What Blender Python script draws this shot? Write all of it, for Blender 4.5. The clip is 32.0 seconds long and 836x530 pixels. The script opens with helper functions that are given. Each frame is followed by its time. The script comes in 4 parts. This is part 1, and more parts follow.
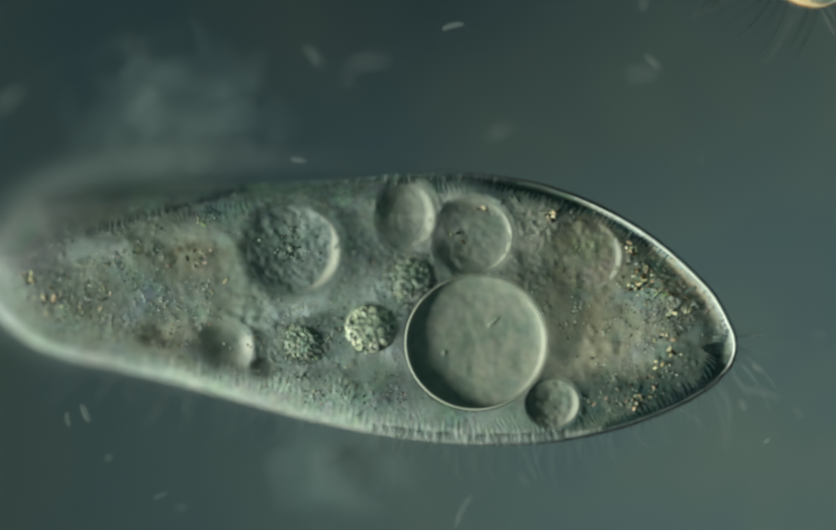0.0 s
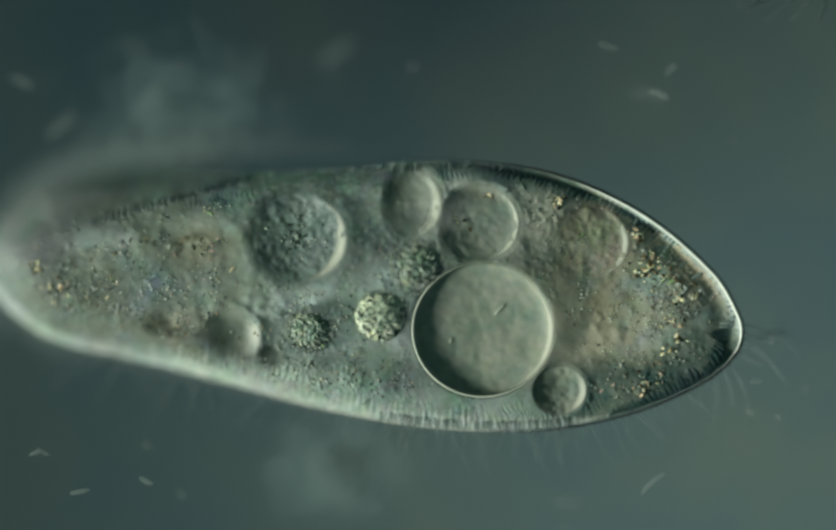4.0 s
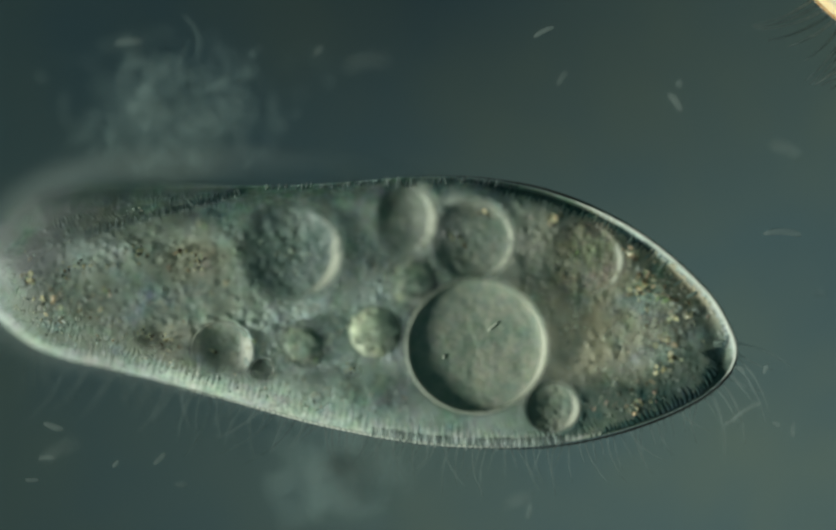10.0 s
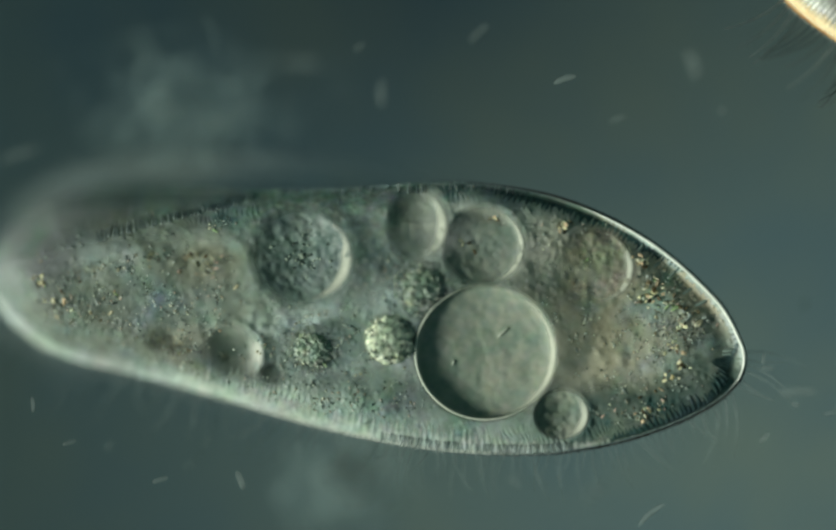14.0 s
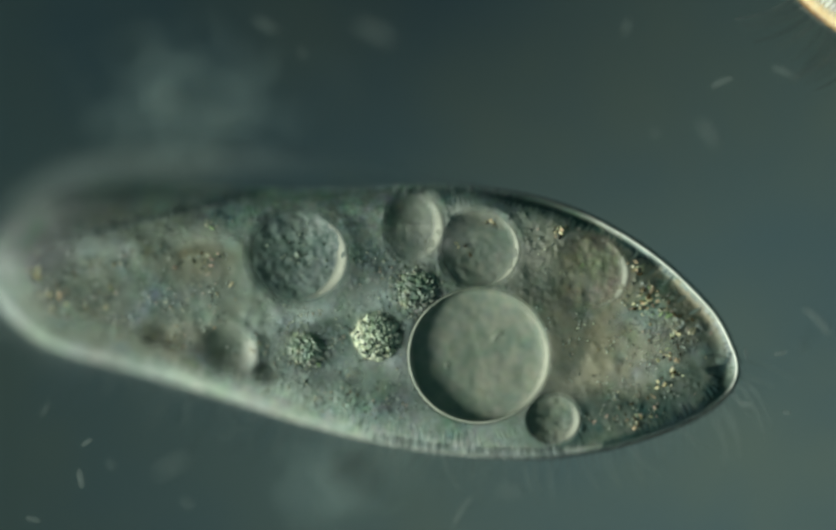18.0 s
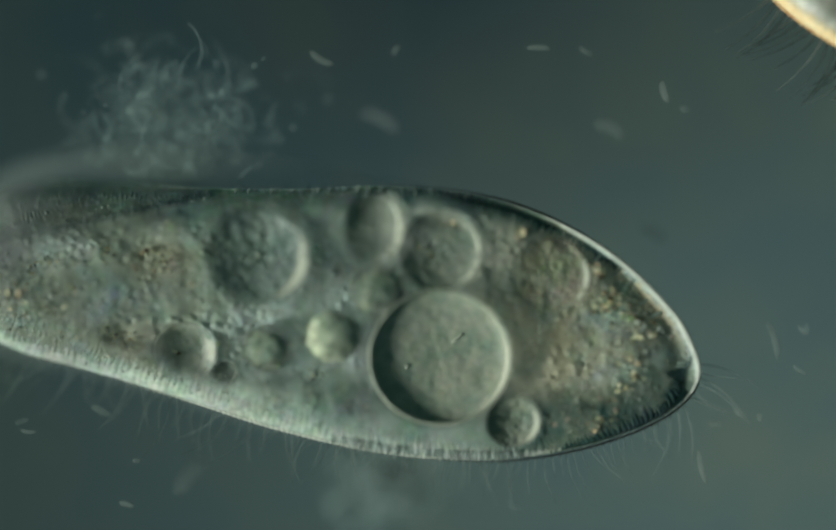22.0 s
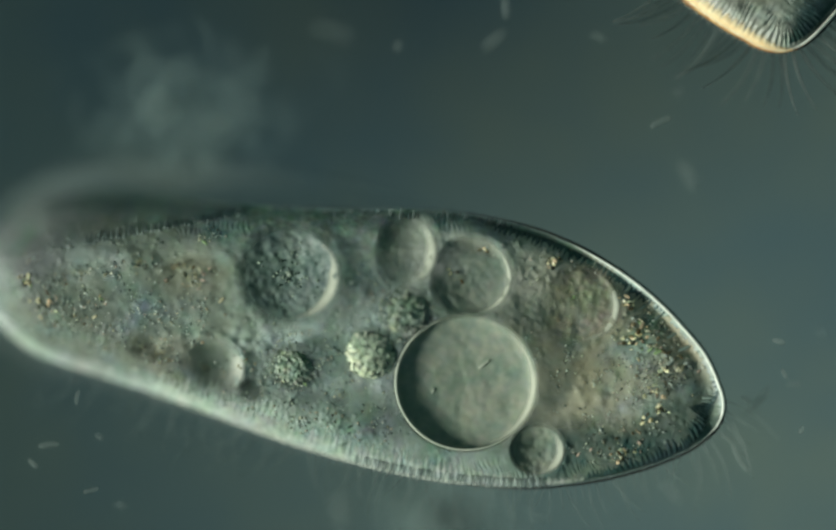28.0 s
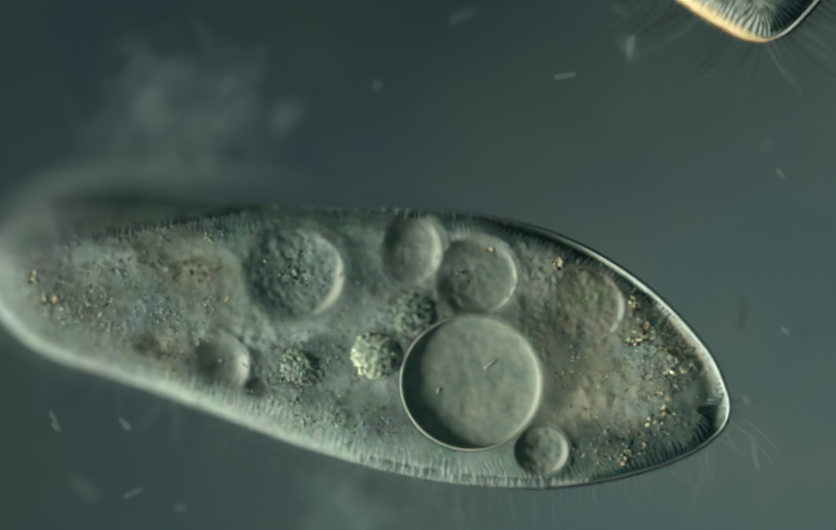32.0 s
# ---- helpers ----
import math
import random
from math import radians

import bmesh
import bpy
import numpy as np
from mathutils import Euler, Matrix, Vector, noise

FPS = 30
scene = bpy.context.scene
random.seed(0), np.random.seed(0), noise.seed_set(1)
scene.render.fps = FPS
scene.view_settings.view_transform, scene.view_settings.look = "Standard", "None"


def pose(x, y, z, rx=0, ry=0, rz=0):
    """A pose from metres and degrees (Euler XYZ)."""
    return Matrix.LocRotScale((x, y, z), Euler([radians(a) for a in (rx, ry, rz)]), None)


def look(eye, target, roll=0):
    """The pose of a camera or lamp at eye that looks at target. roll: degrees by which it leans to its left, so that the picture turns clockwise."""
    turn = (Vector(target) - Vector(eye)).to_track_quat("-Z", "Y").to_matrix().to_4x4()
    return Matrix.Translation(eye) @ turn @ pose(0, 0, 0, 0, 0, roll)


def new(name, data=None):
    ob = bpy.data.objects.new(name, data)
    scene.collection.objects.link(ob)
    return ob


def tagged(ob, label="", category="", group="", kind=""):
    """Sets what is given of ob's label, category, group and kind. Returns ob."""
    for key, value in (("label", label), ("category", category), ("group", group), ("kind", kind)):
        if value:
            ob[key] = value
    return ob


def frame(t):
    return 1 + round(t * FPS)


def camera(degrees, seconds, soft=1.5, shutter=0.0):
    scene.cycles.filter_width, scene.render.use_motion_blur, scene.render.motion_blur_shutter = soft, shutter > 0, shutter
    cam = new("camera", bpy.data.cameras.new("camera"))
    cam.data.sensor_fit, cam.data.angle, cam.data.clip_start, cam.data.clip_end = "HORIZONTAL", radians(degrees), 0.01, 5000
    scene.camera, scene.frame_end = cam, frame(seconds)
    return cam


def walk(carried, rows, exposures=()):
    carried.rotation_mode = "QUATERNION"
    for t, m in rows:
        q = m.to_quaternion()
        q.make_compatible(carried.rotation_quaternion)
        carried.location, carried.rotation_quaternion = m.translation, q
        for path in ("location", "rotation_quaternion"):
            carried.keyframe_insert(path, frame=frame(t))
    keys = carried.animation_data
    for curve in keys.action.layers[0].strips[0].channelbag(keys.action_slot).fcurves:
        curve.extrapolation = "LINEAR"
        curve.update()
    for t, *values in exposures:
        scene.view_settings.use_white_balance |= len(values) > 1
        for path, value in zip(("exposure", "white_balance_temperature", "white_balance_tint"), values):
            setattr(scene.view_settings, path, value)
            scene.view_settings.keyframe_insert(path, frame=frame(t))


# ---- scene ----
# A ciliate in water under a microscope, enlarged ten thousand times: 1 cm stands for one micrometre.
# The microscope looks straight down on the slide; x runs to the right, y away, z up to the objective.
SECONDS = 32.0
FOV = 6.0
EYE = 0.784 / math.tan(radians(FOV / 2))     # working distance to the plane of focus

cam = camera(FOV, SECONDS, soft=2.7)
cam.data.dof.use_dof = True
cam.data.dof.focus_distance = EYE
cam.data.dof.aperture_fstop = 0.085           # wide objective: very little depth of field

# The fine-focus knob lifts and lowers the objective: seconds, height of the plane of focus.
FOCUS = [(0, 0.033), (3, 0.033), (6, 0.038), (7.4, 0.033), (8, -0.006), (9, -0.002), (11, 0.001), (12, 0.009), (13, 0.024),
         (14.5, 0.028), (17, 0.033), (18, 0.05), (19, 0.066), (19.5, 0.06), (20, 0.033), (21, 0.006), (22, -0.01),
         (23, -0.014), (23.5, -0.012), (24, -0.004), (25, 0.014), (26.5, 0.025), (28, 0.028), (32, 0.028)]
# The film's own exposure wavers a little: seconds, stops.
GAIN = [(0, 0), (3, 0), (5.5, -0.11), (6, -0.12), (7, 0.02), (8, 0), (9, -0.06), (10, -0.1), (12, -0.14), (13, -0.05), (14, 0.03), (14.5, 0.02), (16.5, -0.12), (17, -0.15),
        (18, -0.12), (20, -0.1), (22, -0.12), (23, -0.07), (25, -0.12), (26.5, -0.03), (28, 0.03), (29, -0.1), (30, -0.04), (32, -0.04)]
walk(cam, [(t, pose(0, 0, EYE + z)) for t, z in FOCUS], GAIN)


# ---- light ----
world = bpy.data.worlds.new("world")
scene.world = world
world.use_nodes = True
back = world.node_tree.nodes["Background"]
back.inputs["Color"].default_value = (0.36, 0.80, 0.79, 1)
back.inputs["Strength"].default_value = 0.12

# Sun added above the slide for relief: from the left, a little from below.
sun = new("sun", bpy.data.lights.new("sun", "SUN"))
sun.data.energy, sun.data.angle, sun.data.color = 5.0, radians(18), (0.925, 1.0, 0.885)
sun.matrix_world = look((-6.2, -1.9, 3.05), (0, 0, 0))

# The lamp below the slide, nearer to its lower right corner.
lamp = new("condenser_lamp", bpy.data.lights.new("condenser_lamp", "AREA"))
lamp.data.energy, lamp.data.shape, lamp.data.size, lamp.data.color = 16.3, "DISK", 0.5, (0.85, 1.0, 0.785)
lamp.matrix_world = look((0.72, -0.60, -2.1), (0.72, -0.60, 0))


# ---- small tools ----
def at(px, py, z=0.0):
    """Pixels of the camera's view (0.1 micrometre each), right and down from its upper left, to world metres."""
    return Vector(((px - 784) / 1000, (497 - py) / 1000, z))


def mesh_ob(name, verts, faces, material, smooth=True):
    me = bpy.data.meshes.new(name)
    me.from_pydata([tuple(map(float, v)) for v in verts], [], [tuple(map(int, f)) for f in faces])
    if smooth:
        me.polygons.foreach_set("use_smooth", [True] * len(me.polygons))
    me.materials.append(material)
    me.update()
    return new(name, me)


def part(name, data, parent, label="", m=None):
    """Links mesh data (or an object just made) as one part under parent."""
    ob = data if isinstance(data, bpy.types.Object) else new(name, data)
    ob.name = name
    ob.parent = parent
    if m is not None:
        ob.matrix_basis = m
    return tagged(ob, label)


def mesh_of(name, verts, faces, material, veil=None):
    """Mesh data; veil: how dense a membrane is at each vertex, 0 to 1."""
    ob = mesh_ob(name, verts, faces, material)
    me = ob.data
    if veil is not None:
        me.attributes.new("veil", "FLOAT", "POINT").data.foreach_set("value", np.asarray(veil, np.float32).ravel())
    bpy.data.objects.remove(ob)
    return me


def tube(points, radii, sides=6, closed=False):
    """Verts and faces of a tube along points, which lie nearly flat."""
    n, verts, faces = len(points), [], []
    for i, p in enumerate(points):
        a = points[(i - 1) % n] if closed or i else p
        b = points[(i + 1) % n] if closed or i < n - 1 else p
        d = (Vector(b) - Vector(a)).normalized()
        side = d.cross(Vector((0, 0, 1))).normalized()
        up = side.cross(d)
        for k in range(sides):
            w = 2 * math.pi * k / sides
            verts.append(Vector(p) + (side * math.cos(w) + up * math.sin(w)) * radii[i])
    for i in range(n if closed else n - 1):
        for k in range(sides):
            j = (i + 1) % n
            faces.append((i * sides + k, i * sides + (k + 1) % sides, j * sides + (k + 1) % sides, j * sides + k))
    if not closed:
        faces.append(tuple(range(sides))[::-1])
        faces.append(tuple((n - 1) * sides + k for k in range(sides)))
    return verts, faces


def lattice(seed):
    """Smooth value noise over the plane, -1 to 1."""
    grid = np.random.RandomState(seed).rand(256, 256) * 2 - 1

    def value(x, y, size):
        u, v = np.asarray(x) / size + 1000.0, np.asarray(y) / size + 1000.0
        i, j = np.floor(u).astype(int), np.floor(v).astype(int)
        f, g = u - i, v - j
        f, g = f * f * (3 - 2 * f), g * g * (3 - 2 * g)
        i0, i1, j0, j1 = i % 256, (i + 1) % 256, j % 256, (j + 1) % 256
        return (grid[i0, j0] * (1 - f) + grid[i1, j0] * f) * (1 - g) + (grid[i0, j1] * (1 - f) + grid[i1, j1] * f) * g
    return value


# ---- materials ----
def material(name, color, rough=0.5, dark=None, grain=30.0, coarse=6.0, bump=0.15, clear=0.0, spec=0.4, random_tint=None, brown=(), jelly=0.0, motley=0.0, veil=False, island=False):
    """Two scales of colour variation, fine relief, and clear: the share of light that passes straight through."""
    m = bpy.data.materials.new(name)
    m.use_nodes = True
    nt = m.node_tree
    n, link = nt.nodes, nt.links.new
    bsdf, out = n["Principled BSDF"], n["Material Output"]
    bsdf.inputs["Roughness"].default_value = rough
    bsdf.inputs["Specular IOR Level"].default_value = spec
    if jelly:
        bsdf.inputs["Subsurface Weight"].default_value = jelly
        bsdf.inputs["Subsurface Radius"].default_value = (1.0, 1.0, 0.8)
        bsdf.inputs["Subsurface Scale"].default_value = 0.012
    tc = n.new("ShaderNodeTexCoord")
    big, fine = n.new("ShaderNodeTexNoise"), n.new("ShaderNodeTexNoise")
    big.inputs["Scale"].default_value, big.inputs["Detail"].default_value = coarse, 4
    fine.inputs["Scale"].default_value, fine.inputs["Detail"].default_value = grain, 3
    for t in (big, fine):
        link(tc.outputs["Object"], t.inputs["Vector"])
    dark = dark or tuple(c * 0.6 for c in color)
    ramp = n.new("ShaderNodeValToRGB")
    ramp.color_ramp.elements[0].position, ramp.color_ramp.elements[1].position = 0.35, 0.65
    ramp.color_ramp.elements[0].color, ramp.color_ramp.elements[1].color = (*dark, 1), (*color, 1)
    mix = n.new("ShaderNodeMath")
    mix.operation = "MULTIPLY_ADD"
    mix.inputs[1].default_value = 0.5
    half = n.new("ShaderNodeMath")
    half.operation = "MULTIPLY"
    half.inputs[1].default_value = 0.5
    link(fine.outputs["Fac"], half.inputs[0])
    link(big.outputs["Fac"], mix.inputs[0])
    link(half.outputs[0], mix.inputs[2])
    link(mix.outputs[0], ramp.inputs["Fac"])
    color_out = ramp.outputs["Color"]
    if random_tint:
        info, hue = n.new("ShaderNodeObjectInfo"), n.new("ShaderNodeValToRGB")
        while len(hue.color_ramp.elements) < len(random_tint):
            hue.color_ramp.elements.new(0.5)
        for k, c in enumerate(random_tint):
            hue.color_ramp.elements[k].position = k / len(random_tint)
            hue.color_ramp.elements[k].color = (*c, 1)
        hue.color_ramp.interpolation = "CONSTANT"
        if island:
            info = n.new("ShaderNodeNewGeometry")
        link(info.outputs["Random Per Island" if island else "Random"], hue.inputs["Fac"])
        mul = n.new("ShaderNodeMixRGB")
        mul.blend_type = "MULTIPLY"
        mul.inputs["Fac"].default_value = 1
        link(color_out, mul.inputs["Color1"])
        link(hue.outputs["Color"], mul.inputs["Color2"])
        color_out = mul.outputs["Color"]
    for scale in (13, 50) if motley else ():
        # grains of several hues, too small to see singly
        hues, tinge = n.new("ShaderNodeTexNoise"), n.new("ShaderNodeMixRGB")
        hues.inputs["Scale"].default_value, hues.inputs["Detail"].default_value = scale, 3
        tinge.blend_type = "OVERLAY"
        tinge.inputs["Fac"].default_value = motley
        link(tc.outputs["Object"], hues.inputs["Vector"])
        link(color_out, tinge.inputs["Color1"])
        link(hues.outputs["Color"], tinge.inputs["Color2"])
        color_out = tinge.outputs["Color"]
    for centre, radius, tone, amount in brown:
        # a soft patch of colour: pigment clouds, and also painted shade
        place = n.new("ShaderNodeMapping")
        place.vector_type = "TEXTURE"
        place.inputs["Location"].default_value, place.inputs["Scale"].default_value = centre, radius
        ball, cloud, stain_and_shade = n.new("ShaderNodeTexGradient"), n.new("ShaderNodeTexNoise"), n.new("ShaderNodeMixRGB")
        ball.gradient_type = "SPHERICAL"
        cloud.inputs["Scale"].default_value, cloud.inputs["Detail"].default_value = 15, 5
        edge, amount_of = n.new("ShaderNodeMapRange"), n.new("ShaderNodeMath")
        edge.inputs["From Min"].default_value, edge.inputs["From Max"].default_value, edge.inputs["To Max"].default_value = 0.25, 0.6, amount
        amount_of.operation = "MULTIPLY"
        soft_edge = n.new("ShaderNodeMapRange")
        soft_edge.inputs["From Max"].default_value = 0.45
        link(tc.outputs["Object"], place.inputs["Vector"])
        link(place.outputs[0], ball.inputs["Vector"])
        link(tc.outputs["Object"], cloud.inputs["Vector"])
        link(cloud.outputs["Fac"], edge.inputs["Value"])
        link(ball.outputs["Fac"], soft_edge.inputs["Value"])
        link(edge.outputs[0], amount_of.inputs[0])
        link(soft_edge.outputs[0], amount_of.inputs[1])
        link(amount_of.outputs[0], stain_and_shade.inputs["Fac"])
        link(color_out, stain_and_shade.inputs["Color1"])
        stain_and_shade.inputs["Color2"].default_value = (*tone, 1)
        color_out = stain_and_shade.outputs["Color"]
    link(color_out, bsdf.inputs["Base Color"])
    if bump:
        b = n.new("ShaderNodeBump")
        b.inputs["Strength"].default_value, b.inputs["Distance"].default_value = bump, 0.002
        link(fine.outputs["Fac"], b.inputs["Height"])
        link(b.outputs["Normal"], bsdf.inputs["Normal"])
    if clear or veil:
        see, shade = n.new("ShaderNodeBsdfTransparent"), n.new("ShaderNodeMixShader")
        shade.inputs["Fac"].default_value = clear
        if veil:
            # the mesh says how thin the layer is
            thin, rest = n.new("ShaderNodeAttribute"), n.new("ShaderNodeMath")
            thin.attribute_name, rest.operation = "veil", "SUBTRACT"
            rest.inputs[0].default_value = 1.0
            link(thin.outputs["Fac"], rest.inputs[1])
            link(rest.outputs[0], shade.inputs["Fac"])
        link(bsdf.outputs[0], shade.inputs[1])
        link(see.outputs[0], shade.inputs[2])
        link(shade.outputs[0], out.inputs["Surface"])
    return m


def slide_material():
    """Milky ground glass: the lamp below shines through, what falls on it from above does not come back."""
    m = bpy.data.materials.new("slide_glass")
    m.use_nodes = True
    nt = m.node_tree
    n, link = nt.nodes, nt.links.new
    t = n.new("ShaderNodeBsdfTranslucent")
    tc, big, ramp = n.new("ShaderNodeTexCoord"), n.new("ShaderNodeTexNoise"), n.new("ShaderNodeValToRGB")
    big.inputs["Scale"].default_value, big.inputs["Detail"].default_value = 2.3, 3
    ramp.color_ramp.elements[0].position, ramp.color_ramp.elements[1].position = 0.3, 0.7
    ramp.color_ramp.elements[0].color, ramp.color_ramp.elements[1].color = (0.138, 0.190, 0.229, 1), (0.190, 0.224, 0.220, 1)
    small, add, half = n.new("ShaderNodeTexNoise"), n.new("ShaderNodeMath"), n.new("ShaderNodeMath")
    small.inputs["Scale"].default_value, small.inputs["Detail"].default_value, small.inputs["Distortion"].default_value = 9.0, 4, 1.2
    half.operation, add.operation = "MULTIPLY_ADD", "ADD"
    half.inputs[1].default_value, half.inputs[2].default_value = 0.7, -0.35
    link(tc.outputs["Object"], small.inputs["Vector"])
    link(small.outputs["Fac"], half.inputs[0])
    shift = n.new("ShaderNodeMapping")
    shift.inputs["Location"].default_value = (2.3, 0.7, 0.4)
    link(tc.outputs["Object"], shift.inputs["Vector"])
    link(shift.outputs[0], big.inputs["Vector"])
    link(big.outputs["Fac"], add.inputs[0])
    link(half.outputs[0], add.inputs[1])
    link(add.outputs[0], ramp.inputs["Fac"])
    # uneven lamp light: a darker upper middle painted into the glass colour
    place, ball, upper_shade = n.new("ShaderNodeMapping"), n.new("ShaderNodeTexGradient"), n.new("ShaderNodeMixRGB")
    place.vector_type, ball.gradient_type, upper_shade.blend_type = "TEXTURE", "SPHERICAL", "MULTIPLY"
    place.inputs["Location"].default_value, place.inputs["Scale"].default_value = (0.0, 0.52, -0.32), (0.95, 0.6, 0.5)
    upper_shade.inputs["Color2"].default_value = (0.54, 0.57, 0.63, 1)
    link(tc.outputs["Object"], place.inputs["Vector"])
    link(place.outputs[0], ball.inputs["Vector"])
    link(ball.outputs["Fac"], upper_shade.inputs["Fac"])
    link(ramp.outputs["Color"], upper_shade.inputs["Color1"])
    link(upper_shade.outputs["Color"], t.inputs["Color"])
    link(t.outputs[0], n["Material Output"].inputs["Surface"])
    return m


# Brown: pigment. Dark teal at the tip and lower right: shade painted in.
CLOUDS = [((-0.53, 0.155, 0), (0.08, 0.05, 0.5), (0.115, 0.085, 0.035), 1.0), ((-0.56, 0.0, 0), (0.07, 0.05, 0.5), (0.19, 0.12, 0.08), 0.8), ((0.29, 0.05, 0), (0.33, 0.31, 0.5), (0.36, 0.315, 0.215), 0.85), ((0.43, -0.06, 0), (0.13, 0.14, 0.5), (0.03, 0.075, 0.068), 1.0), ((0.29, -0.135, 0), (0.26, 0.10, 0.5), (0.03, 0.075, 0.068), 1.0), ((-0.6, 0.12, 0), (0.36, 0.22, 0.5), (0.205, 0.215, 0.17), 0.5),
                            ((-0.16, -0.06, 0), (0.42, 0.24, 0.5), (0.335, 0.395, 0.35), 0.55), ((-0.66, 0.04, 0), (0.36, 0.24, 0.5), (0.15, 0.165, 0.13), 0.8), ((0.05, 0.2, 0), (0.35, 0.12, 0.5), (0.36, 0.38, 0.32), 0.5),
                            # pale: painted light on a vacuole wall; grey: tones down the lit rear
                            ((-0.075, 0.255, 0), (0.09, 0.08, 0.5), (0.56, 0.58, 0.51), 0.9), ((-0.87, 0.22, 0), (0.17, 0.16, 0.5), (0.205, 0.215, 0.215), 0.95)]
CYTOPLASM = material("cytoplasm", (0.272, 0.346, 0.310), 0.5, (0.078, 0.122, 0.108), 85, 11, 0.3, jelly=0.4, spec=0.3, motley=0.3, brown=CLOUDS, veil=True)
ENDOPLASM = material("endoplasm", (0.66, 0.82, 0.75), 0.5, (0.22, 0.31, 0.28), 60, 9, 0.3, spec=0.2, motley=0.3, brown=[(c, r, tuple(min(v * 2.3, 0.8) for v in tone), amount) for c, r, tone, amount in CLOUDS])
# the dark teal patch is shade painted on the right side of the tip
CORTEX = material("pale_cortex", (0.90, 0.88, 0.78), 0.4, (0.42, 0.46, 0.44), 80, 30, 0.4, motley=0.25, brown=[((-0.11, -0.01, 0), (0.14, 0.14, 0.5), (0.17, 0.16, 0.125), 1.0), ((-0.06, 0.065, 0), (0.10, 0.075, 0.5), (0.03, 0.075, 0.07), 1.0), ((-0.40, 0.02, 0), (0.44, 0.31, 0.6), (0.15, 0.17, 0.135), 1.0), ((-0.16, 0.03, 0), (0.17, 0.16, 0.6), (0.10, 0.125, 0.10), 1.0), ((-0.20, -0.03, 0), (0.12, 0.10, 0.6), (0.28, 0.22, 0.14), 0.9)])
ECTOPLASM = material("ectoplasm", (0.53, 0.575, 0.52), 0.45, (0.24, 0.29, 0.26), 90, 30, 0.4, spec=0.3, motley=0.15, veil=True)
# shade inside the rim, put into a dark teal layer
RIM_SHADE = material("rim_shade", (0.055, 0.095, 0.09), 0.45, (0.014, 0.036, 0.035), 120, 40, 0.4, spec=0.25, motley=0.2, veil=True)
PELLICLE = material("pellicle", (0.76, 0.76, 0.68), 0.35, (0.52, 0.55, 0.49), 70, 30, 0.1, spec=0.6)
# the optical dark fringe outside the rim, put in as a black line
DARK_FRINGE = material("dark_fringe", (0.03, 0.028, 0.026), 0.5, (0.012, 0.012, 0.012), 60, 20, 0.05, spec=0.1)
# bright edge and colour fringe of the lens, painted cream and amber
CREAM_FRINGE = material("cream_fringe", (0.95, 0.80, 0.52), 0.4, (0.82, 0.56, 0.28), 70, 25, 0.1, spec=0.3, veil=True)
AMBER_FRINGE = material("amber_fringe", (0.80, 0.50, 0.22), 0.4, (0.50, 0.20, 0.07), 90, 45, 0.1, spec=0.5)
DEEP_MEMBRANE = material("deep_membrane", (0.45, 0.50, 0.43), 0.6, (0.28, 0.33, 0.29), 50, 12, 0.15, spec=0.12, motley=0.12, veil=True)
# crescents: light on the vacuole walls, put into a pale colour
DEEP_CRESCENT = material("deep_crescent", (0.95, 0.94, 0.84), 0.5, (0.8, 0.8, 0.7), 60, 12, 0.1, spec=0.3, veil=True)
MEMBRANE = material("vacuole_membrane", (0.29, 0.315, 0.255), 0.6, (0.185, 0.225, 0.185), 50, 12, 0.15, spec=0.12, jelly=0.3, motley=0.09, veil=True)
GRAINY = material("vacuole_content", (0.165, 0.215, 0.19), 0.5, (0.07, 0.105, 0.095), 95, 20, 0.35, spec=0.3, motley=0.12, veil=True)
TAWNY = material("tawny_content", (0.27, 0.29, 0.215), 0.5, (0.16, 0.15, 0.09), 60, 24, 0.3, spec=0.3, motley=0.28, veil=True)
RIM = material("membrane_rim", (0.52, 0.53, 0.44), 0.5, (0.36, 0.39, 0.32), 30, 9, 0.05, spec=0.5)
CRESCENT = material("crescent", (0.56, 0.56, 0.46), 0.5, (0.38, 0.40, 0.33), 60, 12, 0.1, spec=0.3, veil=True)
FOOD = material("food_ball", (0.76, 0.77, 0.58), 0.35, (0.16, 0.22, 0.16), 110, 40, 0.8, motley=0.16)
MEAL = material("digested_food", (0.33, 0.37, 0.29), 0.4, (0.09, 0.13, 0.105), 110, 40, 0.8, motley=0.28)
ROD = material("trichocyst", (0.27, 0.33, 0.29), 0.45, (0.17, 0.22, 0.19), 60, 20, 0.1, spec=0.3)
CRYSTAL = material("crystal", (0.80, 0.80, 0.74), 0.2, (0.5, 0.5, 0.42), 90, 30, 0.3, spec=0.4,
                   random_tint=[(0.66, 0.64, 0.50), (0.58, 0.45, 0.33), (0.78, 0.57, 0.51), (0.40, 0.56, 0.30), (0.50, 0.41, 0.27), (1.0, 0.97, 0.80), (0.12, 0.13, 0.09), (0.50, 0.55, 0.55), (0.72, 0.65, 0.48), (0.2, 0.16, 0.1)])
BRIGHT_CRYSTAL = material("bright_crystal", (0.84, 0.81, 0.60), 0.2, (0.62, 0.56, 0.36), 120, 40, 0.3, spec=0.6, random_tint=[(1, 1, 1), (1, 0.96, 0.82), (0.8, 0.9, 0.82), (1, 0.78, 0.7), (1, 1, 0.85), (0.62, 0.55, 0.4)])
DARK_SHARD = material("dark_shard", (0.05, 0.045, 0.025), 0.3, (0.015, 0.015, 0.01), 120, 40, 0.3, spec=0.3, random_tint=[(1, 1, 1), (2.2, 1.5, 0.8), (0.6, 0.7, 0.7)])
